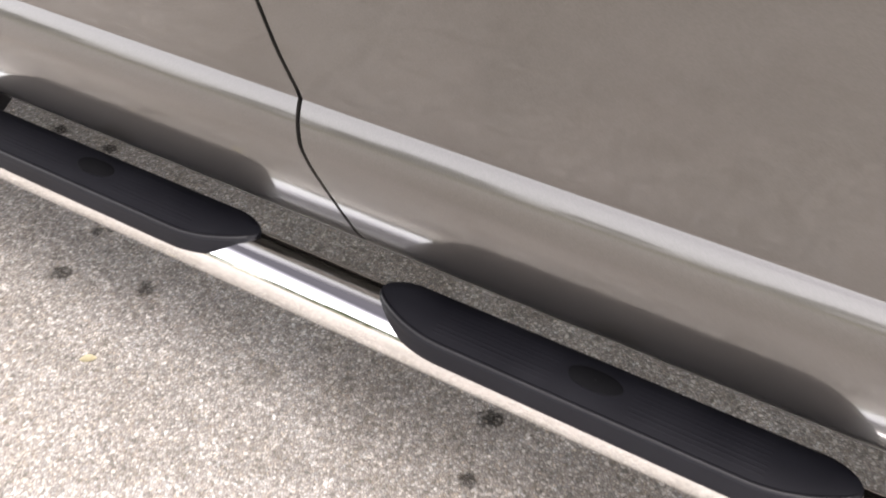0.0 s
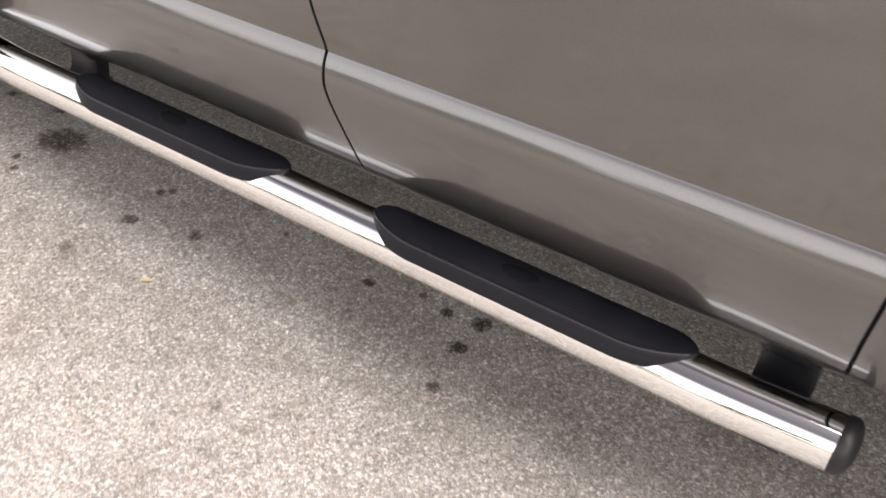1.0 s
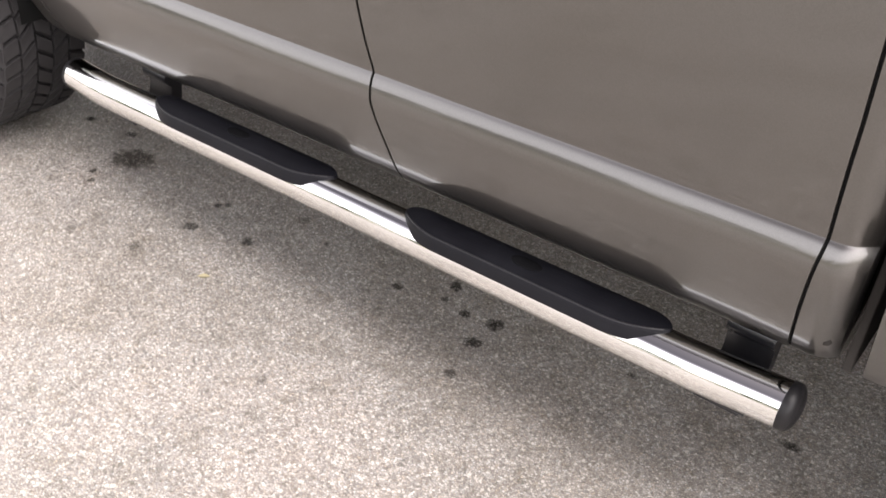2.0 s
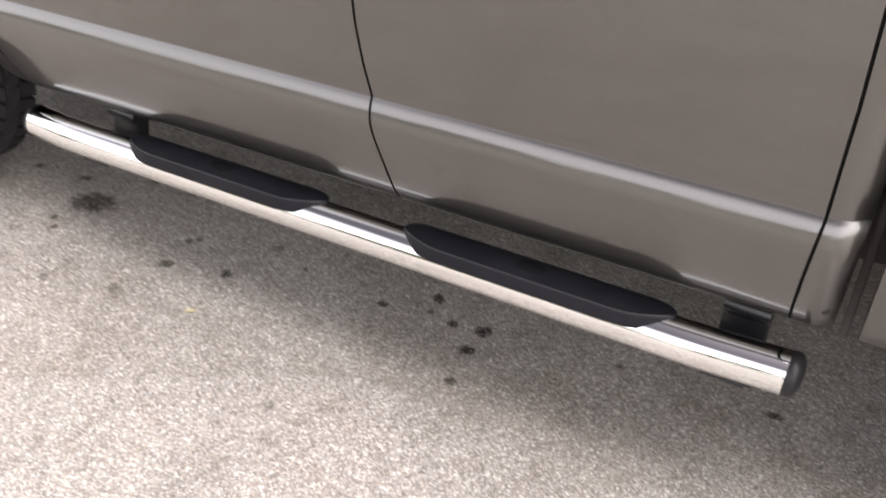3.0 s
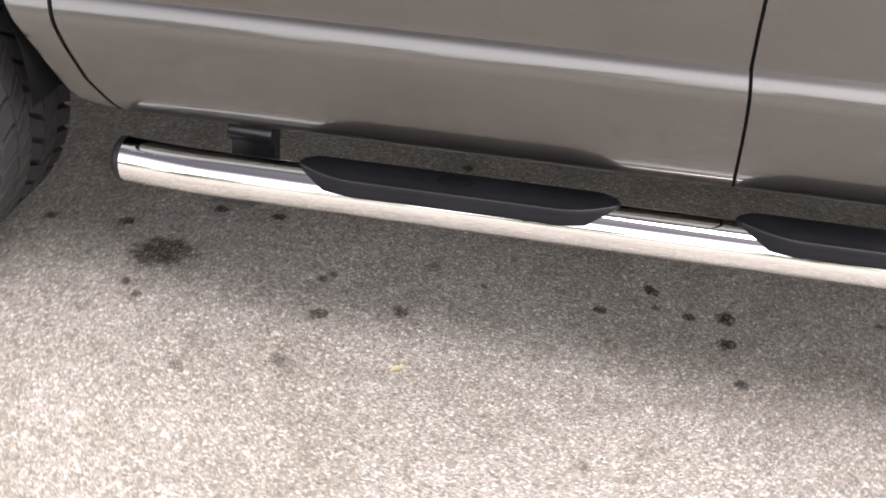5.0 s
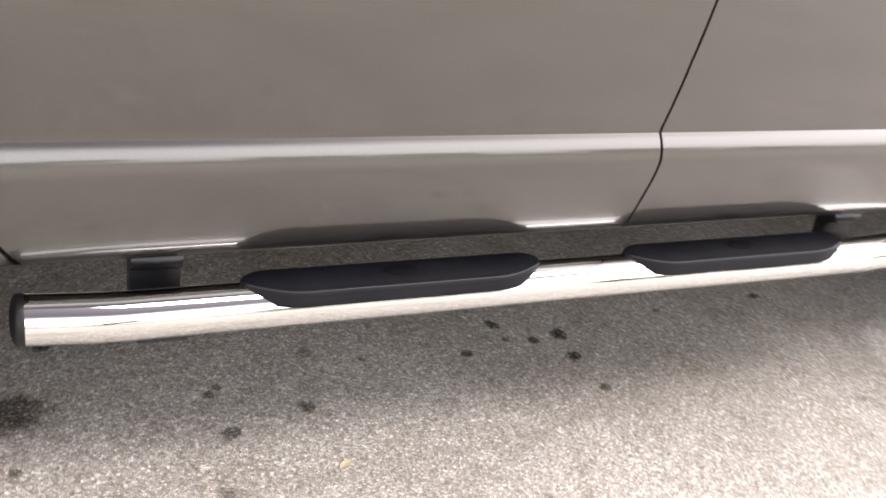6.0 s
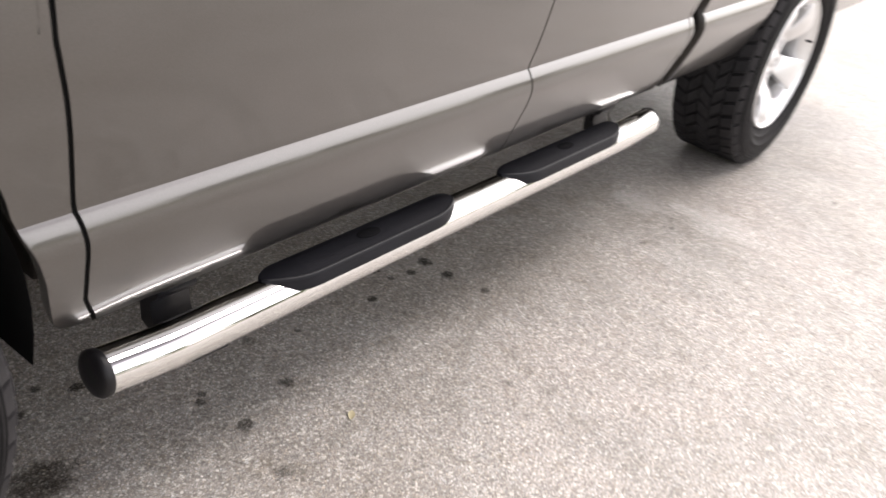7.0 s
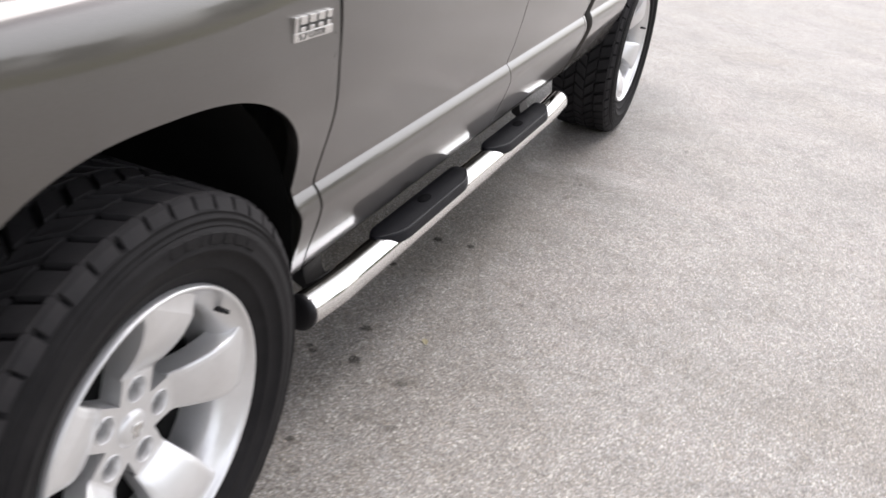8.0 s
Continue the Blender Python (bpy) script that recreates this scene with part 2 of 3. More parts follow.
# brown, so that the added wall throws warm light under the truck
LIGHT_BLOCK = plain("light_block_brown", (0.20, 0.15, 0.115), 0.9, 0.0, 0.15, 4)
LEAF = plain("yellow_fallen_leaf", (0.36, 0.32, 0.20), 0.6, 0.0, 0.2, 90)


# ---- mesh helpers ----
def part(name, bm, material, parent=None, label="", smooth=True):
    me = bpy.data.meshes.new(name)
    bmesh.ops.recalc_face_normals(bm, faces=bm.faces)
    bm.to_mesh(me)
    bm.free()
    if smooth:
        for p in me.polygons:
            p.use_smooth = True
    me.materials.append(material)
    ob = new(name, me)
    ob.parent = parent
    if label:
        ob["label"] = label
    return ob


def sharp(ob, degrees=35):
    me = ob.data
    bm = bmesh.new()
    bm.from_mesh(me)
    for e in bm.edges:
        if len(e.link_faces) == 2 and e.calc_face_angle(0) > radians(degrees):
            e.smooth = False
    bm.to_mesh(me)
    bm.free()
    return ob


def grid(bm, rows, close_u=False, close_v=False):
    """A sheet through rows of points."""
    vs = [[bm.verts.new(p) for p in r] for r in rows]
    nu, nv = len(vs), len(vs[0])
    for i in range(nu if close_u else nu - 1):
        for j in range(nv if close_v else nv - 1):
            a, b, c, d = vs[i][j], vs[(i + 1) % nu][j], vs[(i + 1) % nu][(j + 1) % nv], vs[i][(j + 1) % nv]
            try:
                bm.faces.new((a, b, c, d))
            except ValueError:
                pass
    return vs


def box(bm, x0, x1, y0, y1, z0, z1, bevel=0.0):
    m = Matrix.Translation(((x0 + x1) / 2, (y0 + y1) / 2, (z0 + z1) / 2)) @ Matrix.Diagonal((x1 - x0, y1 - y0, z1 - z0, 1))
    r = bmesh.ops.create_cube(bm, size=1, matrix=m)
    if bevel:
        edges = list({e for v in r["verts"] for e in v.link_edges})
        bmesh.ops.bevel(bm, geom=edges, offset=bevel, segments=2, affect="EDGES", profile=0.5)


def lathe(bm, profile, steps=64, axis="Y", full=True):
    """Turns (radius, along) pairs round the y axis."""
    rows = []
    for i in range(steps):
        a = 2 * math.pi * i / steps
        rows.append([(r * math.cos(a), s, r * math.sin(a)) for r, s in profile])
    grid(bm, rows, close_u=True)


def smoothstep(a, b, x):
    t = min(1.0, max(0.0, (x - a) / (b - a)))
    return t * t * (3 - 2 * t)


def interp(x, pts):
    if x <= pts[0][0]:
        return pts[0][1]
    for (a, p), (b, q) in zip(pts, pts[1:]):
        if x <= b:
            return p + (q - p) * (x - a) / (b - a)
    return pts[-1][1]


def smooth_curve(pts):
    """A smooth curve through (x, y) pairs that never swings past them."""
    n = len(pts)
    h = [pts[i + 1][0] - pts[i][0] for i in range(n - 1)]
    d = [(pts[i + 1][1] - pts[i][1]) / h[i] for i in range(n - 1)]
    m = [d[0]] + [0.0] * (n - 2) + [d[-1]]
    for i in range(1, n - 1):
        if d[i - 1] * d[i] > 0:
            w1, w2 = 2 * h[i] + h[i - 1], h[i] + 2 * h[i - 1]
            m[i] = (w1 + w2) / (w1 / d[i - 1] + w2 / d[i])

    def at(x):
        if x <= pts[0][0]:
            return pts[0][1]
        for i in range(n - 1):
            if x <= pts[i + 1][0]:
                t = (x - pts[i][0]) / h[i]
                return ((1 + 2 * t) * (1 - t) ** 2 * pts[i][1] + t * (1 - t) ** 2 * h[i] * m[i]
                        + t * t * (3 - 2 * t) * pts[i + 1][1] + t * t * (t - 1) * h[i] * m[i + 1])
        return pts[-1][1]
    return at


# ---- the pavement ----
bm = bmesh.new()
size = 400.0
grid(bm, [[(x, y, 0) for y in (-size, -12, -2, 3, size)] for x in (-size, -4, 4, size)])
ground = tagged(part("pavement", bm, PAVEMENT, smooth=False), "worn grey pavement with exposed light aggregate", "pavement", kind="structure")

# ---- grass verge and trees that only the polished parts and the paint mirror ----
bm = bmesh.new()
grid(bm, [[(x, y, 0.02) for y in (-140, -60, -11.0)] for x in (-160, -20, 0, 20, 160)])
tagged(part("grass_verge", bm, GRASS, smooth=False), "dry green grass verge along the pavement", "grass", kind="structure")


def tree(x, y, height, seed):
    rng = random.Random(seed)
    root = tagged(new("tree"), "leafy green tree standing in the grass verge", "tree", "trees on the verge")
    root.location = (x, y, 0)
    bm = bmesh.new()
    rows = []
    for k in range(6):
        u = k / 5
        r = 0.20 * (1 - 0.6 * u) + (0.08 if k == 0 else 0)
        ox, oy = 0.15 * math.sin(3 * u + seed), 0.15 * math.cos(2 * u + seed)
        rows.append([(ox + r * math.cos(math.pi * j / 5), oy + r * math.sin(math.pi * j / 5), u * height * 0.55) for j in range(10)])
    grid(bm, rows, close_v=True)
    limbs = []
    for k in range(11):
        a, tip = rng.uniform(0, 6.28), height * rng.uniform(0.36, 0.85)
        reach = height * rng.uniform(0.12, 0.26)
        p, q = Vector((0, 0, height * rng.uniform(0.25, 0.5))), Vector((reach * math.cos(a), reach * math.sin(a), tip))
        limbs.append(q)
        rows = []
        for u, r in ((0, 0.08), (0.5, 0.05), (1, 0.02)):
            c = p.lerp(q, u)
            rows.append([(c.x + r * math.cos(math.pi * j / 3), c.y + r * math.sin(math.pi * j / 3), c.z) for j in range(6)])
        grid(bm, rows, close_v=True)
    part("trunk", bm, BARK, root)
    verts, faces = [], []
    for k in range(3200):
        q = rng.choice(limbs)
        c = Vector((rng.gauss(0, 1), rng.gauss(0, 1), rng.gauss(0, 0.75))) * height * 0.085 + q
        s_ = rng.uniform(0.16, 0.36)
        u = Vector((rng.gauss(0, 1), rng.gauss(0, 1), rng.gauss(0, 0.6))).normalized()
        w = u.orthogonal().normalized()
        n0 = len(verts)
        verts += [c + u * s_, c + w * s_ * 0.5, c - u * s_, c - w * s_ * 0.5]
        faces.append((n0, n0 + 1, n0 + 2, n0 + 3))
    me = bpy.data.meshes.new("crown")
    me.from_pydata(verts, [], faces)
    me.materials.append(LEAVES)
    crown = new("crown", me)
    crown.parent = root


for k in range(15):
    tree(-63 + 9 * k + 2.5 * math.sin(5 * k), -44 - 5 * math.sin(2.3 * k), 9.8 + 2.2 * math.sin(3.1 * k), 30 + k)

# ---- an unseen wall behind the truck, added to cut low light under it ----
bm = bmesh.new()
box(bm, -9.0, 9.0, 3.2, 3.42, 0.0, 1.7, 0.01)
tagged(part("wall_back", bm, LIGHT_BLOCK, smooth=False), "unseen brown wall behind the truck, added to block low light", "wall", kind="structure")

# ---- the truck: shape of its side ----
RAKE = 0.0265            # rise of the body line towards the rear, m per m
CREASE = 0.660           # height of the body line at the seam between the doors


def crease_z(x):
    return CREASE + RAKE * x


# (height over the body line, distance inwards)
SIDE = [(-0.2360, 0.136), (-0.2350, 0.108), (-0.2308, 0.0870), (-0.2235, 0.0735), (-0.2123, 0.0638), (-0.1980, 0.0552), (-0.1770, 0.0460),
        (-0.1485, 0.0350), (-0.116, 0.0230), (-0.085, 0.0119), (-0.062, 0.0046), (-0.046, 0.0007), (-0.034, -0.0012)]
# the body line: a rounded ridge that ends in a tight inner corner
for k in range(1, 19):
    turn_ = radians(2.25 * k)
    SIDE.append((-0.034 + 0.0690 * math.sin(turn_), -0.0012 + 0.0690 * (1 - math.cos(turn_))))
SIDE += [(0.0119, 0.0161), (0.0134, 0.0161), (0.0170, 0.0155), (0.024, 0.0142), (0.035, 0.0112), (0.050, 0.0072), (0.072, 0.0015), (0.105, -0.0055),
         (0.145, -0.0130), (0.185, -0.0190), (0.225, -0.0235), (0.265, -0.0270), (0.305, -0.029), (0.35, -0.030), (0.40, -0.028), (0.45, -0.023), (0.50, -0.015)]
FENDER_TOP = [(0.305, -0.0292), (0.345, -0.0285), (0.385, -0.0262), (0.418, -0.0215), (0.446, -0.0130), (0.460, -0.0045), (0.470, 0.007), (0.477, 0.022), (0.482, 0.044), (0.487, 0.08), (0.494, 0.15), (0.503, 0.28)]
FENDER = [p for p in SIDE if p[0] < 0.3] + FENDER_TOP
SHAPES = {len(SIDE): smooth_curve(SIDE), len(FENDER): smooth_curve(FENDER)}

FRONT_HUB, REAR_HUB = (-1.605, 0.392), (1.870, 0.400)


def side_y(x, h, table=SIDE):
    y = SHAPES[len(table)](h)
    if h > 0.02:
        y -= 0.022 * smoothstep(-0.2, -1.25, x) * smoothstep(0.02, 0.22, h)
    # flare round the wheel openings
    for hx, hz in (FRONT_HUB, REAR_HUB):
        d = math.hypot(x - hx, crease_z(x) + h - hz - 0.05)
        y -= 0.008 * smoothstep(0.66, 0.42, d) * smoothstep(-0.03, 0.10, h) * smoothstep(-1.15, -1.40, x if hx < 0 else -9)
    if 0.80 < x < 0.88:
        y += 0.040 * smoothstep(0.812, 0.885, x) ** 1.8     # the cab's corner turns in
    return y


def surface(x, h, table=SIDE):
    return (x, side_y(x, h, table), crease_z(x) + h)


def seam_front(h):
    return interp(h, [(-0.235, -1.022), (-0.15, -1.066), (-0.085, -1.078), (-0.02, -1.087), (0.005, -1.091), (0.06, -1.104), (0.16, -1.128), (0.28, -1.154), (0.5, -1.175)])


def seam_middle(h):
    return interp(h, [(-0.235, 0.036), (-0.19, 0.027), (-0.14, 0.0205), (-0.09, 0.014), (-0.02, 0.004), (0.01, -0.001), (0.075, -0.008), (0.16, -0.015), (0.5, -0.026)])


def seam_rear(h):
    return interp(h, [(-0.235, 0.792), (-0.12, 0.797), (0.0, 0.805), (0.2, 0.806), (0.5, 0.798)])


def cab_end(h):
    return interp(h, [(-0.235, 0.862), (0.0, 0.868), (0.5, 0.868)])


GAP = 0.0028


def panel(name, left, right, table, parent, label, columns=40, low=None, thick=0.022, gaps=(0.0028, 0.0028)):
    """A pressed sheet between two seams, with its edges folded inwards. low(x): the height under which it is cut away."""
    bm = bmesh.new()
    heights = [h for h, _ in table]
    fine = []
    for a, b in zip(heights, heights[1:]):
        n = max(1, math.ceil((b - a) / 0.011))
        fine += [a + (b - a) * k / n for k in range(n)]
    fine.append(heights[-1])
    rows = []
    for i in range(columns + 1):
        u = i / columns
        r = []
        for h in fine:
            if low:
                x = left(0) + gaps[0] + (right(0) - left(0) - sum(gaps)) * u + (right(h) - right(0)) * smoothstep(0.93, 1.0, u)
            else:
                x = left(h) + gaps[0] + (right(h) - left(h) - sum(gaps)) * u
            if low:
                h = max(h, low(x))
            r.append(surface(x, h, table))
        rows.append(r)
    def fold(r, dx):
        return [[(x + dx * 0.35, y + 0.0014, z) for x, y, z in r], [(x + dx, y + 0.004, z) for x, y, z in r], [(x + dx, y + thick, z) for x, y, z in r]]
    rows = fold(rows[0], -0.0009)[::-1] + rows + fold(rows[-1], 0.0009)
    # the lower hem, folded up behind
    rows = [[(p[0][0], p[0][1] + thick, p[0][2] + 0.006)] + [(p[0][0], p[0][1] + 0.012, p[0][2] - 0.001)] + p for p in rows]
    grid(bm, rows)
    bmesh.ops.remove_doubles(bm, verts=bm.verts, dist=0.00005)
    return sharp(part(name, bm, PAINT, parent, label), 32)


def front_arch(x):
    """Edge of the front wheel opening, as height over the body line."""
    hx, hz = -1.63, 0.47
    u = (x - hx) / (0.470 if x > hx else 0.445)
    if abs(u) >= 1:
        return -9
    return hz + 0.447 * (1 - abs(u) ** 2.7) ** (1 / 2.4) - crease_z(x)


def rear_arch(x):
    hx, hz = REAR_HUB[0], 0.47
    u = (x - hx) / 0.44
    if abs(u) >= 1:
        return -9
    return hz + 0.44 * (1 - abs(u) ** 2.5) ** (1 / 2.3) - crease_z(x)


def fender_low(x):
    # behind the wheel the edge runs down in a rounded corner
    if x < -1.185:
        return front_arch(x)
    return interp(x, [(-1.185, 0.664), (-1.174, 0.634), (-1.161, 0.604), (-1.146, 0.566), (-1.130, 0.517), (-1.120, 0.480), (-1.110, 0.450), (-1.098, 0.434), (-1.080, 0.426), (-1.02, 0.41)]) - crease_z(x)


truck = tagged(new("pickup_truck"), "mineral grey metallic crew-cab pickup truck parked on pavement", "pickup truck")
front_fender = panel("front_fender", lambda h: -2.45, seam_front, FENDER, truck, "grey front fender with a flared wheel opening",
                     columns=150, low=fender_low, gaps=(0.0028, 0.0040))
front_door = panel("front_door", seam_front, seam_middle, SIDE, truck, "", columns=60, gaps=(0.0040, 0.0028))
rear_door = panel("rear_door", seam_middle, seam_rear, SIDE, truck, "", columns=52)
cab_corner = panel("cab_corner", seam_rear, cab_end, SIDE, truck, "", columns=10, thick=0.10)
bed_side = panel("bed_side", lambda h: 0.901, lambda h: 3.05, SIDE, truck, "grey side of the cargo bed", columns=130, low=rear_arch, thick=0.06)


def seal(name, seam, top, low=-0.228, width=GAP):
    """Black rubber in a seam's depth; its black stands in for the gap's shade."""
    bm = bmesh.new()
    rows = []
    for k in range(61):
        h = low + (top - low) * k / 60
        x, y, z = surface(seam(h), h)
        rows.append([(x - width - 0.002, y + 0.007, z), (x - 0.4 * width, y + 0.0042, z), (x + 0.4 * width, y + 0.0042, z), (x + width + 0.002, y + 0.007, z)])
    grid(bm, rows)
    return part(name, bm, SEAL, truck, "black rubber seal, standing in for shade in the panel gap")


seal("door_seal", seam_front, 0.43, -0.20, 0.0045)
seal("door_seal", seam_middle, 0.49)
seal("door_seal", seam_rear, 0.49)
# dark filler added in the gap behind the cab, where shade falls
bm = bmesh.new()
box(bm, 0.872, 0.886, 0.07, 1.84, 0.46, 1.13, 0.003)
part("cab_back_wall", bm, UNDER, truck, "dark filler added for the shade between cab and bed", smooth=False)

# inner body behind the seams, underbody and the parts above the view
# the slab at 0.30 m is unseen, added to block light under the truck
for name, dims in (("cab_floor", (-1.05, 0.85, 0.20, 1.80, 0.42, 0.60)), ("fuel_tank", (-0.95, 0.80, 0.55, 1.15, 0.30, 0.45)), ("door_inner", (-1.07, 0.85, 0.05, 0.14, 0.50, 1.12)), ("bed_front_inner", (0.93, 1.42, 0.40, 1.80, 0.47, 0.60)),
                   ("bed_floor", (0.93, 3.0, 0.35, 1.60, 0.50, 0.62))):
    bm = bmesh.new()
    box(bm, *dims, 0.008)
    part(name, bm, UNDER, truck, "dark inner body", smooth=False)
for y in (0.60, 1.26):
    bm = bmesh.new()
    box(bm, -2.4, 3.0, y, y + 0.08, 0.30, 0.50, 0.01)
    part("frame_rail", bm, UNDER, truck, "black chassis rail")


bm = bmesh.new()
rows = []
for i in range(25):
    u = i / 24
    x = -1.0 + 2.5 * u
    rows.append([(x, 0.95 + 0.05 * math.sin(5 * u) + 0.04 * math.cos(math.pi * k / 6), 0.36 + 0.04 * math.sin(math.pi * k / 6)) for k in range(12)])
grid(bm, rows, close_v=True)
part("exhaust_pipe", bm, UNDER, truck, "dark exhaust pipe")


def liner(hx, hz, r, name, y0=0.012):
    bm = bmesh.new()
    rows = []
    for i in range(33):
        a = radians(-7 + 194 * i / 32)
        rows.append([(hx + r * math.cos(a), y, hz + r * math.sin(a)) for y in (y0, 0.2, 0.4, 0.55)])
    grid(bm, rows)
    vs = [bm.verts.new((hx + r * math.cos(radians(-7 + 194 * i / 32)), 0.55, hz + r * math.sin(radians(-7 + 194 * i / 32)))) for i in range(33)]
    bm.faces.new(vs)
    return part(name, bm, SEAL, truck, "black wheel-house liner")


liner(-1.63, 0.48, 0.47, "wheel_liner")
liner(REAR_HUB[0], 0.50, 0.465, "wheel_liner", 0.12)

# hood, cab top and bed top close the truck over the view
bm = bmesh.new()
grid(bm, [[(x, y, crease_z(x) + 0.503 + 0.05 * math.sin(math.pi * (y - 0.25) / 1.38)) for y in (0.27, 0.45, 0.7, 0.94, 1.18, 1.43, 1.62)] for x in (-2.45, -2.1, -1.7, -1.3, -1.15)])
part("hood", bm, PAINT, truck)
lean = [(0.0, 1.155), (0.025, 1.185), (0.13, 1.68), (0.17, 1.77), (0.27, 1.83), (0.9, 1.86)]
bm = bmesh.new()
rows = []
for dy, z in lean:
    x0, x1 = -1.15 + 0.9 * (z - 1.155), 0.85 - 0.12 * (z - 1.155)
    rows.append([(x0, dy, z), (x1, dy, z), (x1, 1.89 - dy, z), (x0, 1.89 - dy, z)])
vs = grid(bm, rows, close_v=True)
bm.faces.new(vs[-1])
cab = part("cab_upper", bm, PAINT, truck, "grey upper cab with dark side windows", smooth=False)
for w0, w1, t0, t1 in ((-1.06, -0.06, -0.64, -0.06), (0.02, 0.78, 0.02, 0.73)):
    bm = bmesh.new()
    rows = []
    for dy, z, a, b in ((0.0285, 1.205, w0, w1), (0.1275, 1.67, t0, t1)):
        rows.append([(a, dy - 0.006, z), (a + 0.02, dy - 0.008, z), (b - 0.02, dy - 0.008, z), (b, dy - 0.006, z)])
    grid(bm, rows)
    part("side_window", bm, GLASS, cab, "dark tinted window glass", smooth=False)
bm = bmesh.new()
box(bm, 0.90, 3.04, 0.02, 1.87, 0.66, 1.14, 0.035)
part("bed_box", bm, PAINT, truck, smooth=False)
bm = bmesh.new()
box(bm, -1.15, 0.85, 1.84, 1.90, 0.42, 1.16, 0.01)
part("far_doors", bm, PAINT, truck, smooth=False)
bm = bmesh.new()
box(bm, -2.45, -1.155, 1.6, 1.90, 0.66, 1.16, 0.01)
part("far_fender", bm, PAINT, truck, smooth=False)
bm = bmesh.new()
box(bm, -2.62, -2.45, 0.02, 1.87, 0.52, 1.08, 0.04)
part("front_end", bm, PAINT, truck, smooth=False)


# ---- wheels ----
def wheel(parent, hub, y_lip, steer, spin, R, lip, single_blocks):
    place = pose(hub[0], y_lip, hub[1], 0, 0, steer) @ pose(0, 0, 0, 0, spin, 0)
    # carcass: outside is towards -y; the lip stands at y = 0
    prof = [(lip - 0.012, 0.012), (lip + 0.006, 0.004), (lip + 0.02, -0.004), (lip + 0.028, -0.0085), (lip + 0.029, -0.0115), (lip + 0.033, -0.0125), (lip + 0.035, -0.0115), (lip + 0.045, -0.016), (lip + 0.058, -0.0195), (lip + 0.059, -0.0225),
            (lip + 0.064, -0.0232), (lip + 0.066, -0.0212), (lip + 0.082, -0.022), (lip + 0.10, -0.020), (R - 0.046, -0.0185), (R - 0.045, -0.0205), (R - 0.042, -0.0200), (R - 0.041, -0.0172), (R - 0.036, -0.0160), (R - 0.035, -0.0182), (R - 0.032, -0.0172), (R - 0.031, -0.0135), (R - 0.026, -0.0105), (R - 0.025, -0.0120), (R - 0.022, -0.0085),
            (R - 0.018, 0.004), (R - 0.012, 0.02), (R - 0.010, 0.06), (R - 0.009, 0.125), (R - 0.010, 0.19), (R - 0.012, 0.23), (R - 0.018, 0.246), (R - 0.030, 0.26),
            (lip + 0.075, 0.272), (lip + 0.02, 0.254), (lip - 0.012, 0.238)]
    bm = bmesh.new()
    lathe(bm, prof, 96)
    tyre = part("tyre", bm, RUBBER, parent, "black all-terrain tyre with chunky tread")
    tyre.matrix_basis = place

    def block(bm, a, da, y0, y1, r0, r1, skew):
        vs = []
        for r, k in ((r0, 1.0), (r1, 0.86)):
            for s, y in ((-1, y0), (1, y0), (1, y1), (-1, y1)):
                t = a + s * da * k + skew * (y - 0.125)
                yy = 0.5 * (y0 + y1) + (y - 0.5 * (y0 + y1)) * (0.94 if r == r1 else 1)
                vs.append(bm.verts.new((r * math.cos(t), yy, r * math.sin(t))))
        for f in ((4, 5, 6, 7), (0, 1, 5, 4), (1, 2, 6, 5), (2, 3, 7, 6), (3, 0, 4, 7)):
            bm.faces.new([vs[i] for i in f])

    def lug(bm, a, half, low):
        t0, t1 = a - half, a + half
        vs = [bm.verts.new((r * math.cos(t), y, r * math.sin(t))) for r, y in ((R + 0.000, 0.012), (R - 0.006, 0.000), (low, -0.0115), (low - 0.004, -0.0075)) for t in (t0, t1)]
        for q in ((0, 1, 3, 2), (2, 3, 5, 4), (4, 5, 7, 6)):
            bm.faces.new([vs[v] for v in q])
        back = [bm.verts.new((r * math.cos(t), y, r * math.sin(t))) for r, y in ((R - 0.018, 0.012), (R - 0.022, 0.008), (low, -0.006), (low - 0.004, -0.004)) for t in (t0, t1)]
        for s in (0, 1):
            for q in ((0, 2), (2, 4), (4, 6)):
                bm.faces.new([vs[q[0] + s], vs[q[1] + s], back[q[1] + s], back[q[0] + s]])

    n = 46
    w = math.pi / n
    rings = ((0.006, 0.054, 0.0, 0.9), (0.058, 0.100, 0.9, 2.2), (0.104, 0.148, 0.3, -1.7), (0.152, 0.194, 1.2, 2.2), (0.198, 0.246, 0.6, -0.9))
    makers = [lambda bm, a, g=g: block(bm, a + g[2] * w, w * 0.85, g[0], g[1], R - 0.016, R + 0.001, g[3]) for g in rings]
    makers += [lambda bm, a: lug(bm, a, w * 0.86, R - 0.024), lambda bm, a: lug(bm, a, w * 0.80, R - 0.028)]
    turns = [(k, i) for k in range(5) for i in range(n)] + [(5 + i % 2, i) for i in range(n)]
    rng = random.Random(4)
    jitter = [rng.uniform(-0.08, 0.08) * w for _ in range(n)]
    if single_blocks:
        meshes = []
        for make in makers:
            bm = bmesh.new()
            make(bm, 0.0)
            ob = part("tread_block", bm, TREAD, tyre, smooth=False)
            meshes.append(ob.data)
            bpy.data.objects.remove(ob)
        for k, i in turns:
            ob = new("tread_block", meshes[k])
            ob.parent = tyre
            ob.matrix_basis = Matrix.Rotation(-(2 * math.pi * i / n + jitter[i]), 4, "Y")
    else:
        bm = bmesh.new()
        for k, i in turns:
            makers[k](bm, 2 * math.pi * i / n + jitter[i])
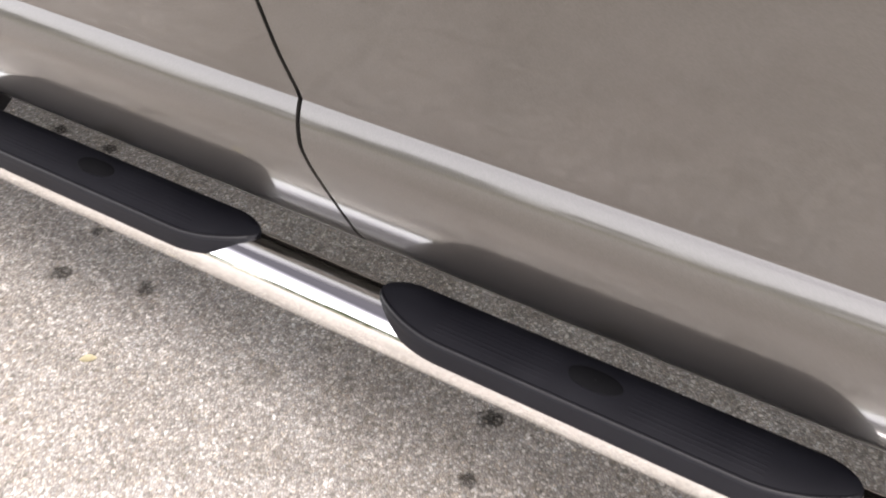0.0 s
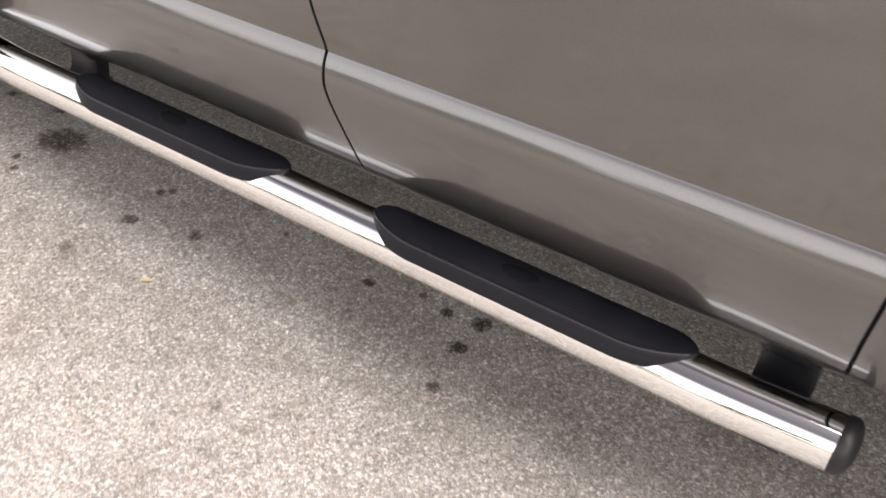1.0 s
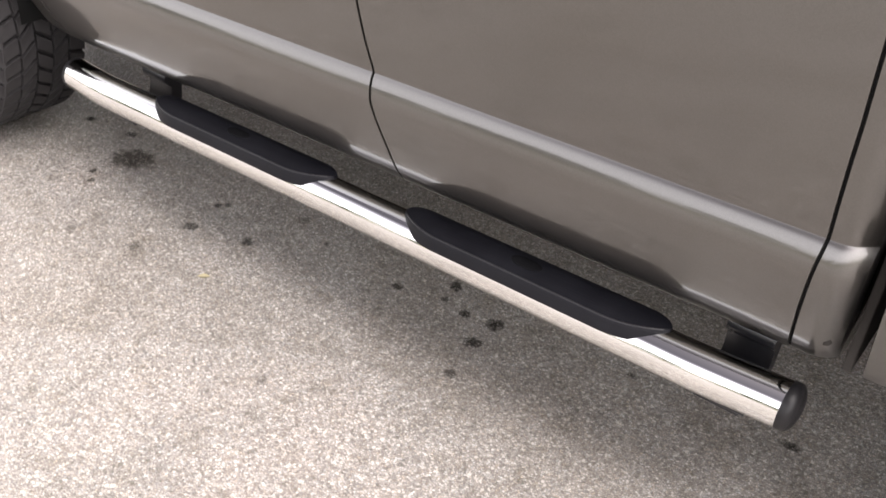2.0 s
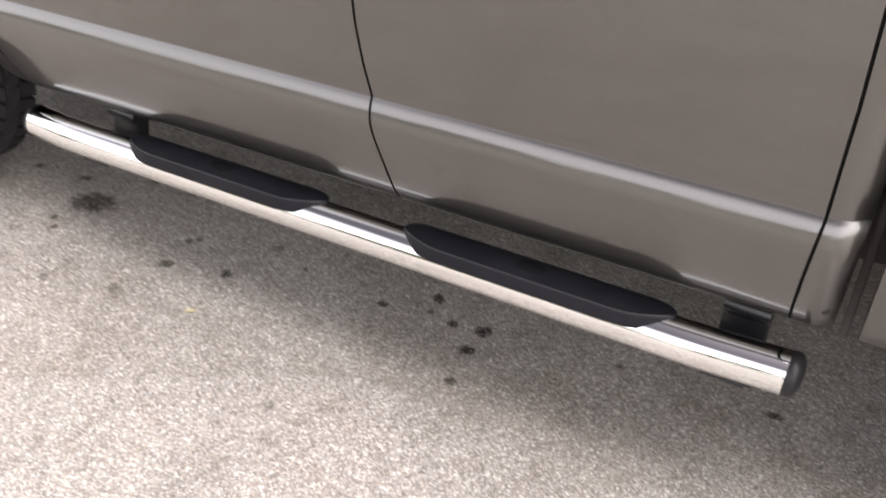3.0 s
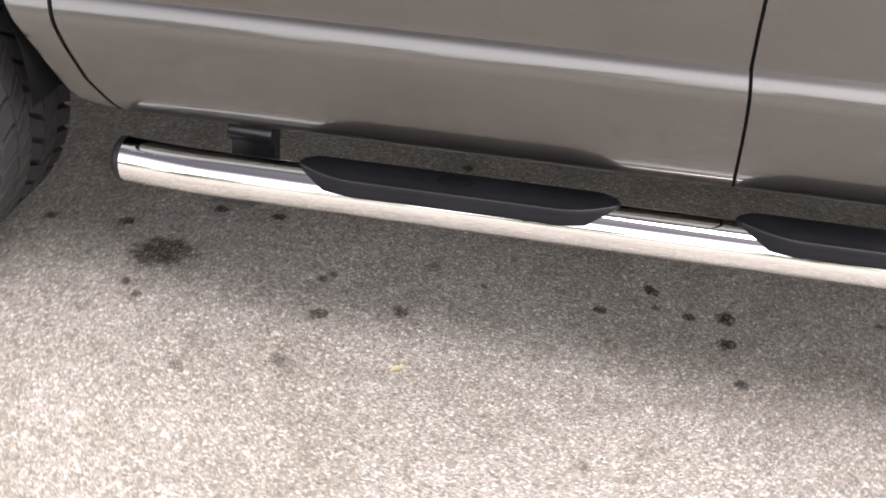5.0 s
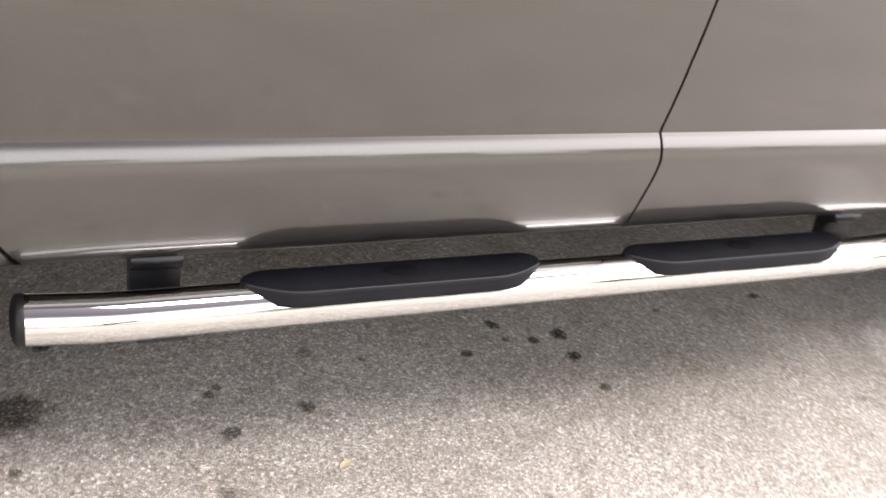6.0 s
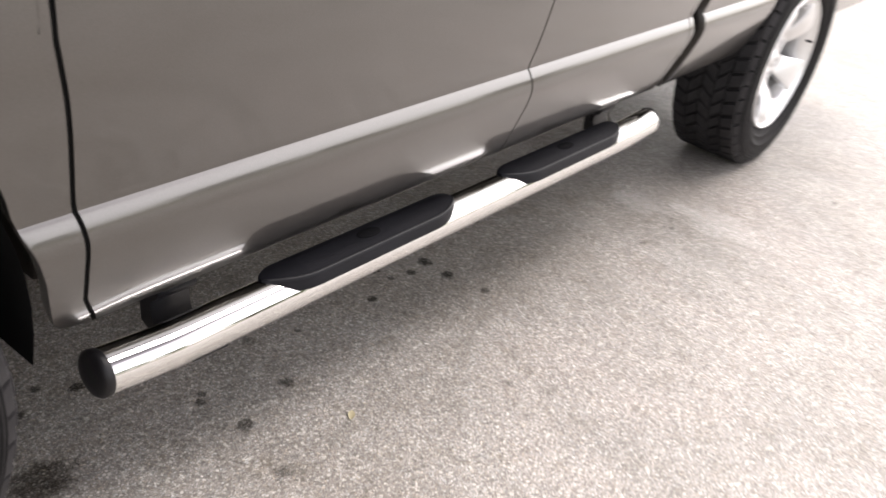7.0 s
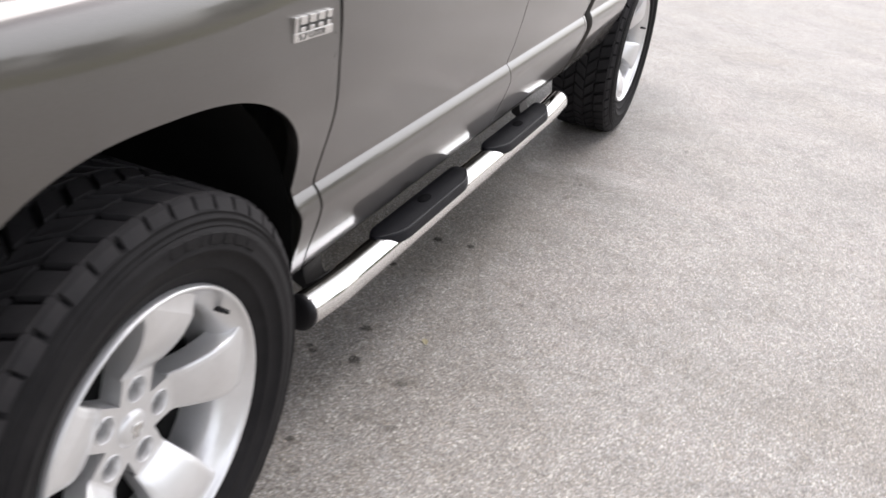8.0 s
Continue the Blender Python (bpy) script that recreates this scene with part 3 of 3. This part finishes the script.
        tagged(part("tread", bm, TREAD, tyre, smooth=False), kind="stuff")
    # raised markings on the sidewall, as plain bars
    for start, widths in ((62, (5, 5, 4, 5, 2, 5, 4)), (245, (4, 5, 5, 3, 5))):
        bm = bmesh.new()
        a = start
        for w_ in widths:
            rows = []
            for k in range(4):
                t = radians(a + w_ * k / 3)
                rows.append([(r * math.cos(t), y, r * math.sin(t)) for r, y in ((lip + 0.0700, -0.0205), (lip + 0.0720, -0.0232), (lip + 0.0880, -0.0228), (lip + 0.0900, -0.0200))])
            grid(bm, rows)
            a += w_ + 1.6
        part("sidewall_marking", bm, RUBBER, tyre, "plain raised bars on the sidewall", smooth=False)
    # rim: lip, barrel
    bm = bmesh.new()
    lathe(bm, [(lip - 0.004, 0.030), (lip + 0.001, 0.004), (lip - 0.0005, -0.004), (lip - 0.003, -0.0065), (lip - 0.006, -0.0058), (lip - 0.0085, -0.001), (lip - 0.014, 0.006), (lip - 0.023, 0.013),
               (lip - 0.034, 0.021), (lip - 0.041, 0.030), (lip - 0.045, 0.045), (lip - 0.047, 0.10), (lip - 0.045, 0.20), (lip - 0.02, 0.235)], 96)
    rim = part("rim", bm, ALLOY, parent, "silver five-spoke alloy rim")
    rim.matrix_basis = place
    # brake and a black backing, added so the spaces between spokes read black
    bm = bmesh.new()
    lathe(bm, [(lip - 0.048, 0.105), (lip - 0.055, 0.100), (0.17, 0.098), (0.165, 0.092), (0.12, 0.092), (0.0, 0.10)], 48)
    part("brake_disc", bm, SEAL, rim, "brake and added black backing behind the spokes")
    # five straight spokes that widen outwards; an oblique crease parts each from a facet that dips to the lip
    def half_width(r):
        return 0.0350 + 0.0215 * smoothstep(0.070, 0.20, r) + 0.0150 * smoothstep(0.180, lip - 0.008, r) ** 1.6

    def top_at(r):
        u = min(1.0, max(0.0, (r - 0.0925) / (lip - 0.1325)))
        return 0.0562 - 0.0542 * (1 - (1 - u) ** 2.0) * smoothstep(-0.15, 0.22, u)

    across = (-1.0, -0.97, -0.93, -0.80, -0.60, -0.35, 0.0, 0.35, 0.60, 0.80, 0.93, 0.97, 1.0)
    for s in range(5):
        a0 = 2 * math.pi * s / 5 + math.pi / 2
        ca, sa = math.cos(a0), math.sin(a0)
        bm = bmesh.new()
        columns = []
        for w in across:
            r_crease = lip - 0.014 - 0.046 * (0.5 - 0.5 * w) ** 0.9
            radii = [0.0925 + (r_crease - 0.0925) * k / 20 for k in range(21)]
            radii += [r_crease + 0.0012] + [r_crease + (lip - 0.0060 - r_crease) * k / 5 for k in range(1, 6)]
            col = []
            for r in radii:
                half = min(half_width(r), r * math.tan(math.pi / 5) - 0.0006)
                edge = max(0.0, (abs(w) - 0.80) / 0.20)
                crown = (0.0040 * w * w + 0.0030 * edge ** 2) * smoothstep(0.085, 0.13, r)
                y = top_at(r) + crown
                if r > r_crease:
                    v = (r - r_crease) / (lip - 0.006 - r_crease)
                    y += 0.0085 * (lip - 0.006 - r_crease) / 0.055 * math.sin(min(1.0, v * 1.25) * math.pi / 2) * (1.0 - 0.35 * v)
                col.append((r * ca - half * w * sa, y, r * sa + half * w * ca))
            columns.append(col)
        for k, dx in ((0, -1), (-1, 1)):
            wall = [[(x - dx * f * -sa, y + d, z - dx * f * ca) for x, y, z in columns[k]] for f, d in ((-0.0012, 0.0025), (0.0, 0.014), (0.004, 0.050))]
            columns = wall[::-1] + columns if k == 0 else columns + wall
        grid(bm, columns)
        sharp(part("spoke", bm, ALLOY, rim), 8)
    # hub face with five round holes for the nuts, in the roots of the spokes
    bm = bmesh.new()
    loops = [(0.0, 0.0, 0.032, 30)] + [(0.067 * math.cos(2 * math.pi * s / 5 + math.pi / 2), 0.067 * math.sin(2 * math.pi * s / 5 + math.pi / 2), 0.0215, 28) for s in range(5)]
    hub_outline = []
    for s in range(5):
        a0 = 2 * math.pi * s / 5 + math.pi / 2
        for x, z in ((0.050, -0.0352), (0.072, -0.0352), (0.0935, -0.0352), (0.0945, 0.0), (0.0935, 0.0352), (0.072, 0.0352), (0.050, 0.0352)):
            hub_outline.append(Vector((x * math.cos(a0) - z * math.sin(a0), 0.0562, x * math.sin(a0) + z * math.cos(a0))))
    outer = [bm.verts.new(p) for p in hub_outline]
    n_ = len(outer)
    edges = [bm.edges.new((outer[k], outer[(k + 1) % n_])) for k in range(n_)]
    for cx, cz, r, m_ in loops:
        ring = [bm.verts.new((cx + r * math.cos(2 * math.pi * k / m_), 0.0562, cz + r * math.sin(2 * math.pi * k / m_))) for k in range(m_)]
        edges += [bm.edges.new((ring[k], ring[(k + 1) % m_])) for k in range(m_)]
    bmesh.ops.triangle_fill(bm, edges=edges, use_beauty=True, use_dissolve=False)
    grid(bm, [[tuple(p + Vector((0, d, 0))) for p in hub_outline] for d in (0.0, 0.05)], close_v=True)
    part("hub", bm, ALLOY, rim, smooth=False)
    bm = bmesh.new()
    lathe(bm, [(0.0, 0.047), (0.018, 0.0475), (0.027, 0.050), (0.032, 0.055), (0.033, 0.062)], 40)
    part("centre_cap", bm, ALLOY, rim, "silver centre cap")
    bm = bmesh.new()
    box(bm, -0.012, 0.012, 0.0445, 0.050, 0.0, 0.013, 0.002)
    box(bm, -0.006, 0.006, 0.0445, 0.050, -0.013, 0.002, 0.002)
    part("cap_emblem", bm, BADGE, rim, "plain raised emblem")
    for s in range(5):
        a = 2 * math.pi * s / 5 + math.pi / 2
        cx, cz = 0.067 * math.cos(a), 0.067 * math.sin(a)
        bm = bmesh.new()
        lathe(bm, [(0.0236, 0.0566), (0.0228, 0.0552), (0.0216, 0.0548), (0.0206, 0.0566), (0.0195, 0.072), (0.0185, 0.090), (0.0, 0.090)], 28)
        bmesh.ops.translate(bm, verts=bm.verts, vec=(cx, 0, cz))
        part("lug_pocket", bm, ALLOY, rim)
        bm = bmesh.new()
        lathe(bm, [(0.0, 0.0665), (0.007, 0.0675), (0.0105, 0.0710), (0.011, 0.088)], 6)
        bmesh.ops.translate(bm, verts=bm.verts, vec=(cx, 0, cz))
        part("lug_nut", bm, LUG, rim, "chrome lug nut", smooth=False)
    bm = bmesh.new()
    lathe(bm, [(0.0, -0.016), (0.004, -0.016), (0.005, 0.0), (0.006, 0.03)], 12)
    bmesh.ops.translate(bm, verts=bm.verts, vec=((lip - 0.029) * math.cos(radians(54)), 0.010, (lip - 0.029) * math.sin(radians(54))))
    part("valve_stem", bm, CAP, rim, "black rubber valve stem")
    return rim


wheel(truck, FRONT_HUB, -0.034, 0, 10, 0.394, 0.251, True)
wheel(truck, REAR_HUB, 0.012, 0, 40, 0.406, 0.257, False)
for hub in (FRONT_HUB, REAR_HUB):
    bm = bmesh.new()
    lathe(bm, [(0.20, 1.60), (0.40, 1.60), (0.413, 1.64), (0.413, 1.84), (0.39, 1.87), (0.20, 1.86)], 40)
    bmesh.ops.translate(bm, verts=bm.verts, vec=(hub[0], 0, hub[1]))
    part("far_tyre", bm, RUBBER, truck, "black tyre on the far side")
bm = bmesh.new()
box(bm, REAR_HUB[0] - 0.05, REAR_HUB[0] + 0.05, 0.2, 1.65, 0.36, 0.46, 0.02)
part("rear_axle", bm, UNDER, truck, "dark rear axle")


# ---- fender badge: letters and a lower plate ----
def letters(text, x, y, z, size, parent, material, name, depth=0.0012):
    cu = bpy.data.curves.new(name, "FONT")
    cu.body, cu.size, cu.extrude, cu.align_x = text, size, depth, "LEFT"
    ob = new(name, cu)
    me = bpy.data.meshes.new_from_object(ob)
    bpy.data.objects.remove(ob)
    me.materials.clear()
    me.materials.append(material)
    ob = new(name, me)
    ob.parent = parent
    ob.matrix_basis = pose(x, y, z, 90, 0, 0) @ Matrix.Diagonal((1.0, 1.0, 1.0, 1.0))
    return ob


badge = new("fender_badge")
badge.parent = truck
badge["label"] = "silver engine badge on the fender"
bx0, bx1, bz0, bz1 = -1.317, -1.198, 0.966, 1.005
by = side_y(-1.257, 0.985 - crease_z(-1.257)) - 0.0028
bm = bmesh.new()
box(bm, bx0, bx1, by, by + 0.014, bz0, bz0 + 0.0150, 0.001)
part("badge_plate", bm, BADGE, badge, "silver plate with dark lettering", smooth=False)
bm = bmesh.new()
box(bm, bx0, bx1 + 0.001, by + 0.003, by + 0.014, bz0 + 0.0155, bz1 - 0.001, 0.001)
part("badge_backing", bm, BADGE_INK, badge, "dark recess behind raised silver blocks", smooth=False)
bm = bmesh.new()
box(bm, bx0, bx0 + 0.009, by - 0.001, by + 0.013, bz0 + 0.0155, bz1 + 0.001, 0.001)
part("badge_edge", bm, BADGE, badge, smooth=False)
for k in range(4):
    # raised silver blocks, each with a slanted foot and a dark slot
    bm = bmesh.new()
    x = bx0 + 0.0125 + 0.0275 * k
    wide = 0.0205 if k < 3 else 0.0150
    box(bm, x, x + wide, by - 0.0025, by + 0.006, bz0 + 0.0275, bz1 + 0.0015, 0.0007)
    box(bm, x + 0.002, x + wide - 0.004, by - 0.0020, by + 0.006, bz0 + 0.0165, bz0 + 0.0235, 0.0007)
    part("badge_block", bm, BADGE, badge, smooth=False)
letters("5.7 LITER", bx0 + 0.013, by - 0.0002, bz0 + 0.0030, 0.0135, badge, BADGE_INK, "lettering", 0.0006).scale = (1.55, 1.0, 1.0)


# ---- the side step ----
TUBE_Z, TUBE_Y, TUBE_R, TUBE_RAKE = 0.343, 0.049, 0.041, 0.0249
TUBE_X0, TUBE_X1 = -1.034, 0.826


def tube_centre(x):
    bend = 0.014 * smoothstep(TUBE_X0 + 0.16, TUBE_X0 - 0.06, x) + 0.010 * smoothstep(TUBE_X1 - 0.20, TUBE_X1 + 0.06, x)
    return Vector((x, TUBE_Y + bend, TUBE_Z + TUBE_RAKE * x))


step = tagged(new("side_step"), "polished tubular side step with black tread pads under the doors", "side step")
bm = bmesh.new()
rows = []
xs = [TUBE_X0 + (TUBE_X1 - TUBE_X0) * i / 60 for i in range(61)]
for x in xs:
    c = tube_centre(x)
    rows.append([(c.x, c.y + TUBE_R * math.cos(2 * math.pi * k / 48), c.z + TUBE_R * math.sin(2 * math.pi * k / 48)) for k in range(48)])
grid(bm, rows, close_v=True)
part("tube", bm, CHROME, step, "bright polished steel tube")
for end, d, dome in ((TUBE_X0, -1, 0.013), (TUBE_X1, 1, 0.019)):
    bm = bmesh.new()
    rows = []
    for s, r in ((-0.010, 0.985), (-0.008, 1.010), (0.0, 1.016), (0.22 * dome, 1.0), (0.48 * dome, 0.92), (0.71 * dome, 0.76), (0.87 * dome, 0.55), (0.97 * dome, 0.3), (dome, 0.02)):
        c = tube_centre(end + d * s)
        rows.append([(c.x, c.y + r * TUBE_R * math.cos(2 * math.pi * k / 40), c.z + r * TUBE_R * math.sin(2 * math.pi * k / 40)) for k in range(40)])
    grid(bm, rows, close_v=True)
    part("end_cap", bm, CAP, step, "domed black plastic end cap")


def tread_pad(x0, x1, parent):
    """A pad that lies on the tube, blunt at its inner edge and swept back at both ends of its outer edge."""
    bm = bmesh.new()
    n = 80
    rows, bead = [], []
    for i in range(n + 1):
        u = 0.5 - 0.5 * math.cos(math.pi * i / n)
        x = x0 + (x1 - x0) * u
        e = min(u, 1 - u) * (x1 - x0)
        sweep = math.sin(0.5 * math.pi * min(1.0, e / 0.110)) ** 0.62
        blunt = math.sqrt(max(0.0, 1 - (1 - min(1.0, e / 0.046)) ** 2))
        c = tube_centre(x)
        y_in = 0.009 + 0.024 * blunt
        y_out = 0.008 - 0.0446 * max(sweep, 0.0) - 0.001 * blunt
        y_low = y_out - 0.003 * blunt - 0.005 * sweep
        skin = math.sqrt(max(0.0, 0.041 ** 2 - min(0.0409, abs(y_low)) ** 2))
        z_low = max(0.019, skin - 0.002)
        top = 0.0425 + 0.0065 * blunt
        edge = top - 0.001 - 0.0045 * sweep
        pts = [(y_in + 0.001, min(top - 0.004, 0.022)), (y_in + 0.001, top - 0.007 * blunt), (y_in - 0.001, top - 0.002 * blunt), (y_in - 0.004 * blunt, top)]
        for k in (0.25, 0.5, 0.75, 0.93):
            y = (y_in - 0.004) * (1 - k) + y_out * k
            pts.append((y, top + (edge - top) * k ** 3))
        wall = edge - z_low
        pts += [(y_out + 0.0060, edge + 0.0004), (y_out + 0.0042, edge + 0.0020), (y_out + 0.0022, edge + 0.0024), (y_out + 0.0002, edge + 0.0016), (y_out - 0.0014, edge - 0.0002), (y_out - 0.0025, edge - 0.0030), (y_out - 0.0030, edge - 0.0030 - 0.10 * wall), (y_low * 0.55 + y_out * 0.45, edge - 0.45 * wall), (y_low, edge - 0.80 * wall), (y_low, z_low + 0.05 * wall),
                (y_low + 0.002, z_low), (y_low + 0.009, z_low - 0.003)]
        rows.append([(c.x, c.y + y, c.z + z) for y, z in pts])
        bead.append((c.x, c.y + y_out + 0.0010, c.z + edge + 0.0016))
    grid(bm, rows)
    pad = sharp(part("tread_pad", bm, PAD, parent, "matt black ribbed plastic tread pad"), 40)
    xm = 0.5 * (x0 + x1)
    c = tube_centre(xm)
    bm = bmesh.new()
    rim_ = [(math.cos(2 * math.pi * k / 28), math.sin(2 * math.pi * k / 28)) for k in range(28)]
    rings = [[(c.x + 0.032 * f * abs(u) ** 0.8 * (1 if u > 0 else -1), c.y + 0.002 + 0.0140 * f * v, c.z + z) for u, v in rim_] for f, z in ((1.0, 0.0475), (1.0, 0.0494), (0.95, 0.0498), (0.05, 0.0499))]
    grid(bm, rings, close_v=True)
    part("pad_emblem", bm, PAD_DARK, pad, "plain dark oval emblem patch")
    # bead added along the outer edge to give it a highlight line
    bm = bmesh.new()
    grid(bm, [[(x + 0.0, y + 0.0017 * math.cos(math.pi * k / 4), z + 0.0017 * math.sin(math.pi * k / 4)) for k in range(8)] for x, y, z in bead[6:-6]], close_v=True)
    part("pad_rim", bm, PAD_RIM, pad, "rounded pad rim, coloured lighter for its highlight line")
    # fine ribs along the walking face
    for k in range(8):
        y = -0.022 + 0.0058 * k
        for a, b in ((x0 + 0.09, xm - 0.045), (xm + 0.045, x1 - 0.09)):
            bm = bmesh.new()
            rows = []
            for cc in (tube_centre(a), tube_centre(b)):
                kk = max(0.0, (0.029 - y) / 0.0666)
                zz = 0.049 - 0.0055 * kk ** 3
                rows.append([(cc.x, cc.y + y + dy, cc.z + zz + dz) for dy, dz in ((-0.0014, -0.0003), (-0.0008, 0.00002), (0.0008, 0.00002), (0.0014, -0.0003))])
            grid(bm, rows)
            part("rib", bm, PAD, pad)
    return pad


tread_pad(-0.700, -0.140, step)
tread_pad(0.050, 0.614, step)


def bracket(xc, parent):
    c = tube_centre(xc)
    bm = bmesh.new()
    prof = [(-0.010, -0.0445), (0.060, -0.046), (0.090, -0.040), (0.100, -0.022), (0.104, 0.000), (0.104, 0.012), (0.096, 0.018), (0.088, 0.026), (0.085, 0.036), (0.088, 0.046),
            (0.097, 0.054), (0.110, 0.058), (0.135, 0.060), (0.40, 0.062),
            (0.40, 0.04), (0.16, 0.04), (0.140, 0.025), (0.135, 0.0), (0.130, -0.040), (0.100, -0.055), (-0.010, -0.052)]
    rows = [[(c.x + dx, c.y + y, c.z + z) for y, z in prof] for dx in (-0.042, -0.038, 0.038, 0.042)]
    for k in (0, 3):
        cy = sum(p[1] for p in rows[k]) / len(prof)
        cz = sum(p[2] for p in rows[k]) / len(prof)
        rows[k] = [(x, y + 0.03 * (cy - y) , z + 0.06 * (cz - z)) for x, y, z in rows[k]]
    vs = grid(bm, rows, close_v=True)
    bm.faces.new(vs[0])
    bm.faces.new(vs[-1][::-1])
    arm = sharp(part("bracket", bm, BRACKET, parent, "black powder-coated mounting bracket"), 40)
    bm = bmesh.new()
    box(bm, c.x - 0.05, c.x + 0.05, c.y - 0.014, c.y + 0.04, c.z - 0.0445, c.z - 0.037, 0.002)
    part("mounting_plate", bm, BRACKET, arm)
    return arm


bracket(-0.821, step)
bracket(0.718, step)


# ---- stains and the fallen leaf ----
def stain(x, y, rx, ry, turn=0, strength=1.0, material=STAIN, name="oil_stain"):
    me = bpy.data.meshes.get(name)
    if not me:
        bm = bmesh.new()
        bmesh.ops.create_circle(bm, cap_ends=True, segments=28, radius=1.0)
        me = bpy.data.meshes.new(name)
        bm.to_mesh(me)
        bm.free()
        me.materials.append(material)
    ob = new(name, me)
    ob.matrix_basis = pose(x, y, 0.0012, 0, 0, turn) @ Matrix.Diagonal((rx, ry, 1, 1))
    ob.color = (0, 0, 0, strength)
    return tagged(ob, "dark dried oil stain on the pavement", "stain", "oil stains")


DARK_DRIPS = [(-0.997, 0.38, 0.028, 0.024), (-0.861, 0.386, 0.032, 0.018), (-0.121, 0.244, 0.024, 0.022), (-0.015, 0.337, 0.03, 0.024),
              (0.063, 0.269, 0.025, 0.02), (0.137, 0.282, 0.037, 0.034), (0.137, 0.2, 0.034, 0.026), (0.807, 0.369, 0.03, 0.02)]
WORN_DRIPS = [(-1.345, 0.258, 0.03, 0.022), (-1.178, 0.28, 0.03, 0.024), (-1.086, 0.083, 0.016, 0.018), (-0.679, 0.084, 0.034, 0.033), (-0.521, 0.133, 0.029, 0.028),
              (-0.702, 0.196, 0.020, 0.016), (-0.684, 0.214, 0.018, 0.016), (-0.368, 0.26, 0.017, 0.014), (-0.008, 0.281, 0.017, 0.016), (0.157, 0.087, 0.026, 0.024),
              (-0.478, 0.715, 0.026, 0.026), (-0.926, 0.43, 0.02, 0.018), (-1.212, 0.466, 0.026, 0.02), (0.458, 0.343, 0.016, 0.012), (-1.049, 0.05, 0.02, 0.016)]
FAINT_DRIPS = [(-0.892, -0.121, 0.022, 0.024), (-0.715, -0.062, 0.03, 0.03), (0.626, -0.386, 0.026, 0.016), (0.756, -0.621, 0.022, 0.016), (0.815, -0.052, 0.034, 0.022),
               (0.989, -0.061, 0.022, 0.014), (1.725, -0.451, 0.03, 0.016), (1.404, -0.971, 0.024, 0.016), (1.776, -0.358, 0.03, 0.016), (-0.13, -0.186, 0.024, 0.022),
               (0.788, -0.869, 0.016, 0.012), (-0.483, 0.296, 0.030, 0.026), (-0.147, 0.282, 0.015, 0.012), (0.28, 0.3, 0.016, 0.014)]
for drips, strength in ((DARK_DRIPS, 0.95), (WORN_DRIPS, 0.74), (FAINT_DRIPS, 0.42)):
    for x, y, rx, ry in drips:
        stain(x, y, rx, ry, (x * 700 + y * 300) % 90 - 45, strength)
patch = stain(-1.06, 0.195, 0.112, 0.092, 20, 0.82, OLD_STAIN, "oil_patch")
tagged(patch, "large brown speckled oil patch soaked into the pavement", "stain", "oil stains")
for x, y, rx, ry, turn, strength in ((1.17, -0.16, 0.32, 0.17, 98, 0.27), (1.07, 0.12, 0.17, 0.12, 60, 0.27), (0.80, -0.20, 0.24, 0.12, 75, 0.18)):
    smear = stain(x, y, rx, ry, turn, strength, SMEAR, "cement_smear")
    tagged(smear, "pale dried cement smear on the pavement", "smear", "cement smears")

bm = bmesh.new()
rows = []
for i in range(9):
    u = i / 8
    w = 0.010 * math.sin(math.pi * u) ** 0.8 + 0.0004
    rows.append([(0.034 * (u - 0.5), w * s, 0.002 + 0.004 * abs(s) * math.sin(math.pi * u) + 0.002 * u) for s in (-1, -0.5, 0, 0.5, 1)])
grid(bm, rows)
leaf = tagged(part("fallen_leaf", bm, LEAF), "small yellow fallen leaf lying on the pavement", "leaf")
leaf.matrix_basis = pose(-0.491, -0.033, 0.0005, 0, 0, 35) @ Matrix.Diagonal((0.9, 0.75, 0.6, 1))
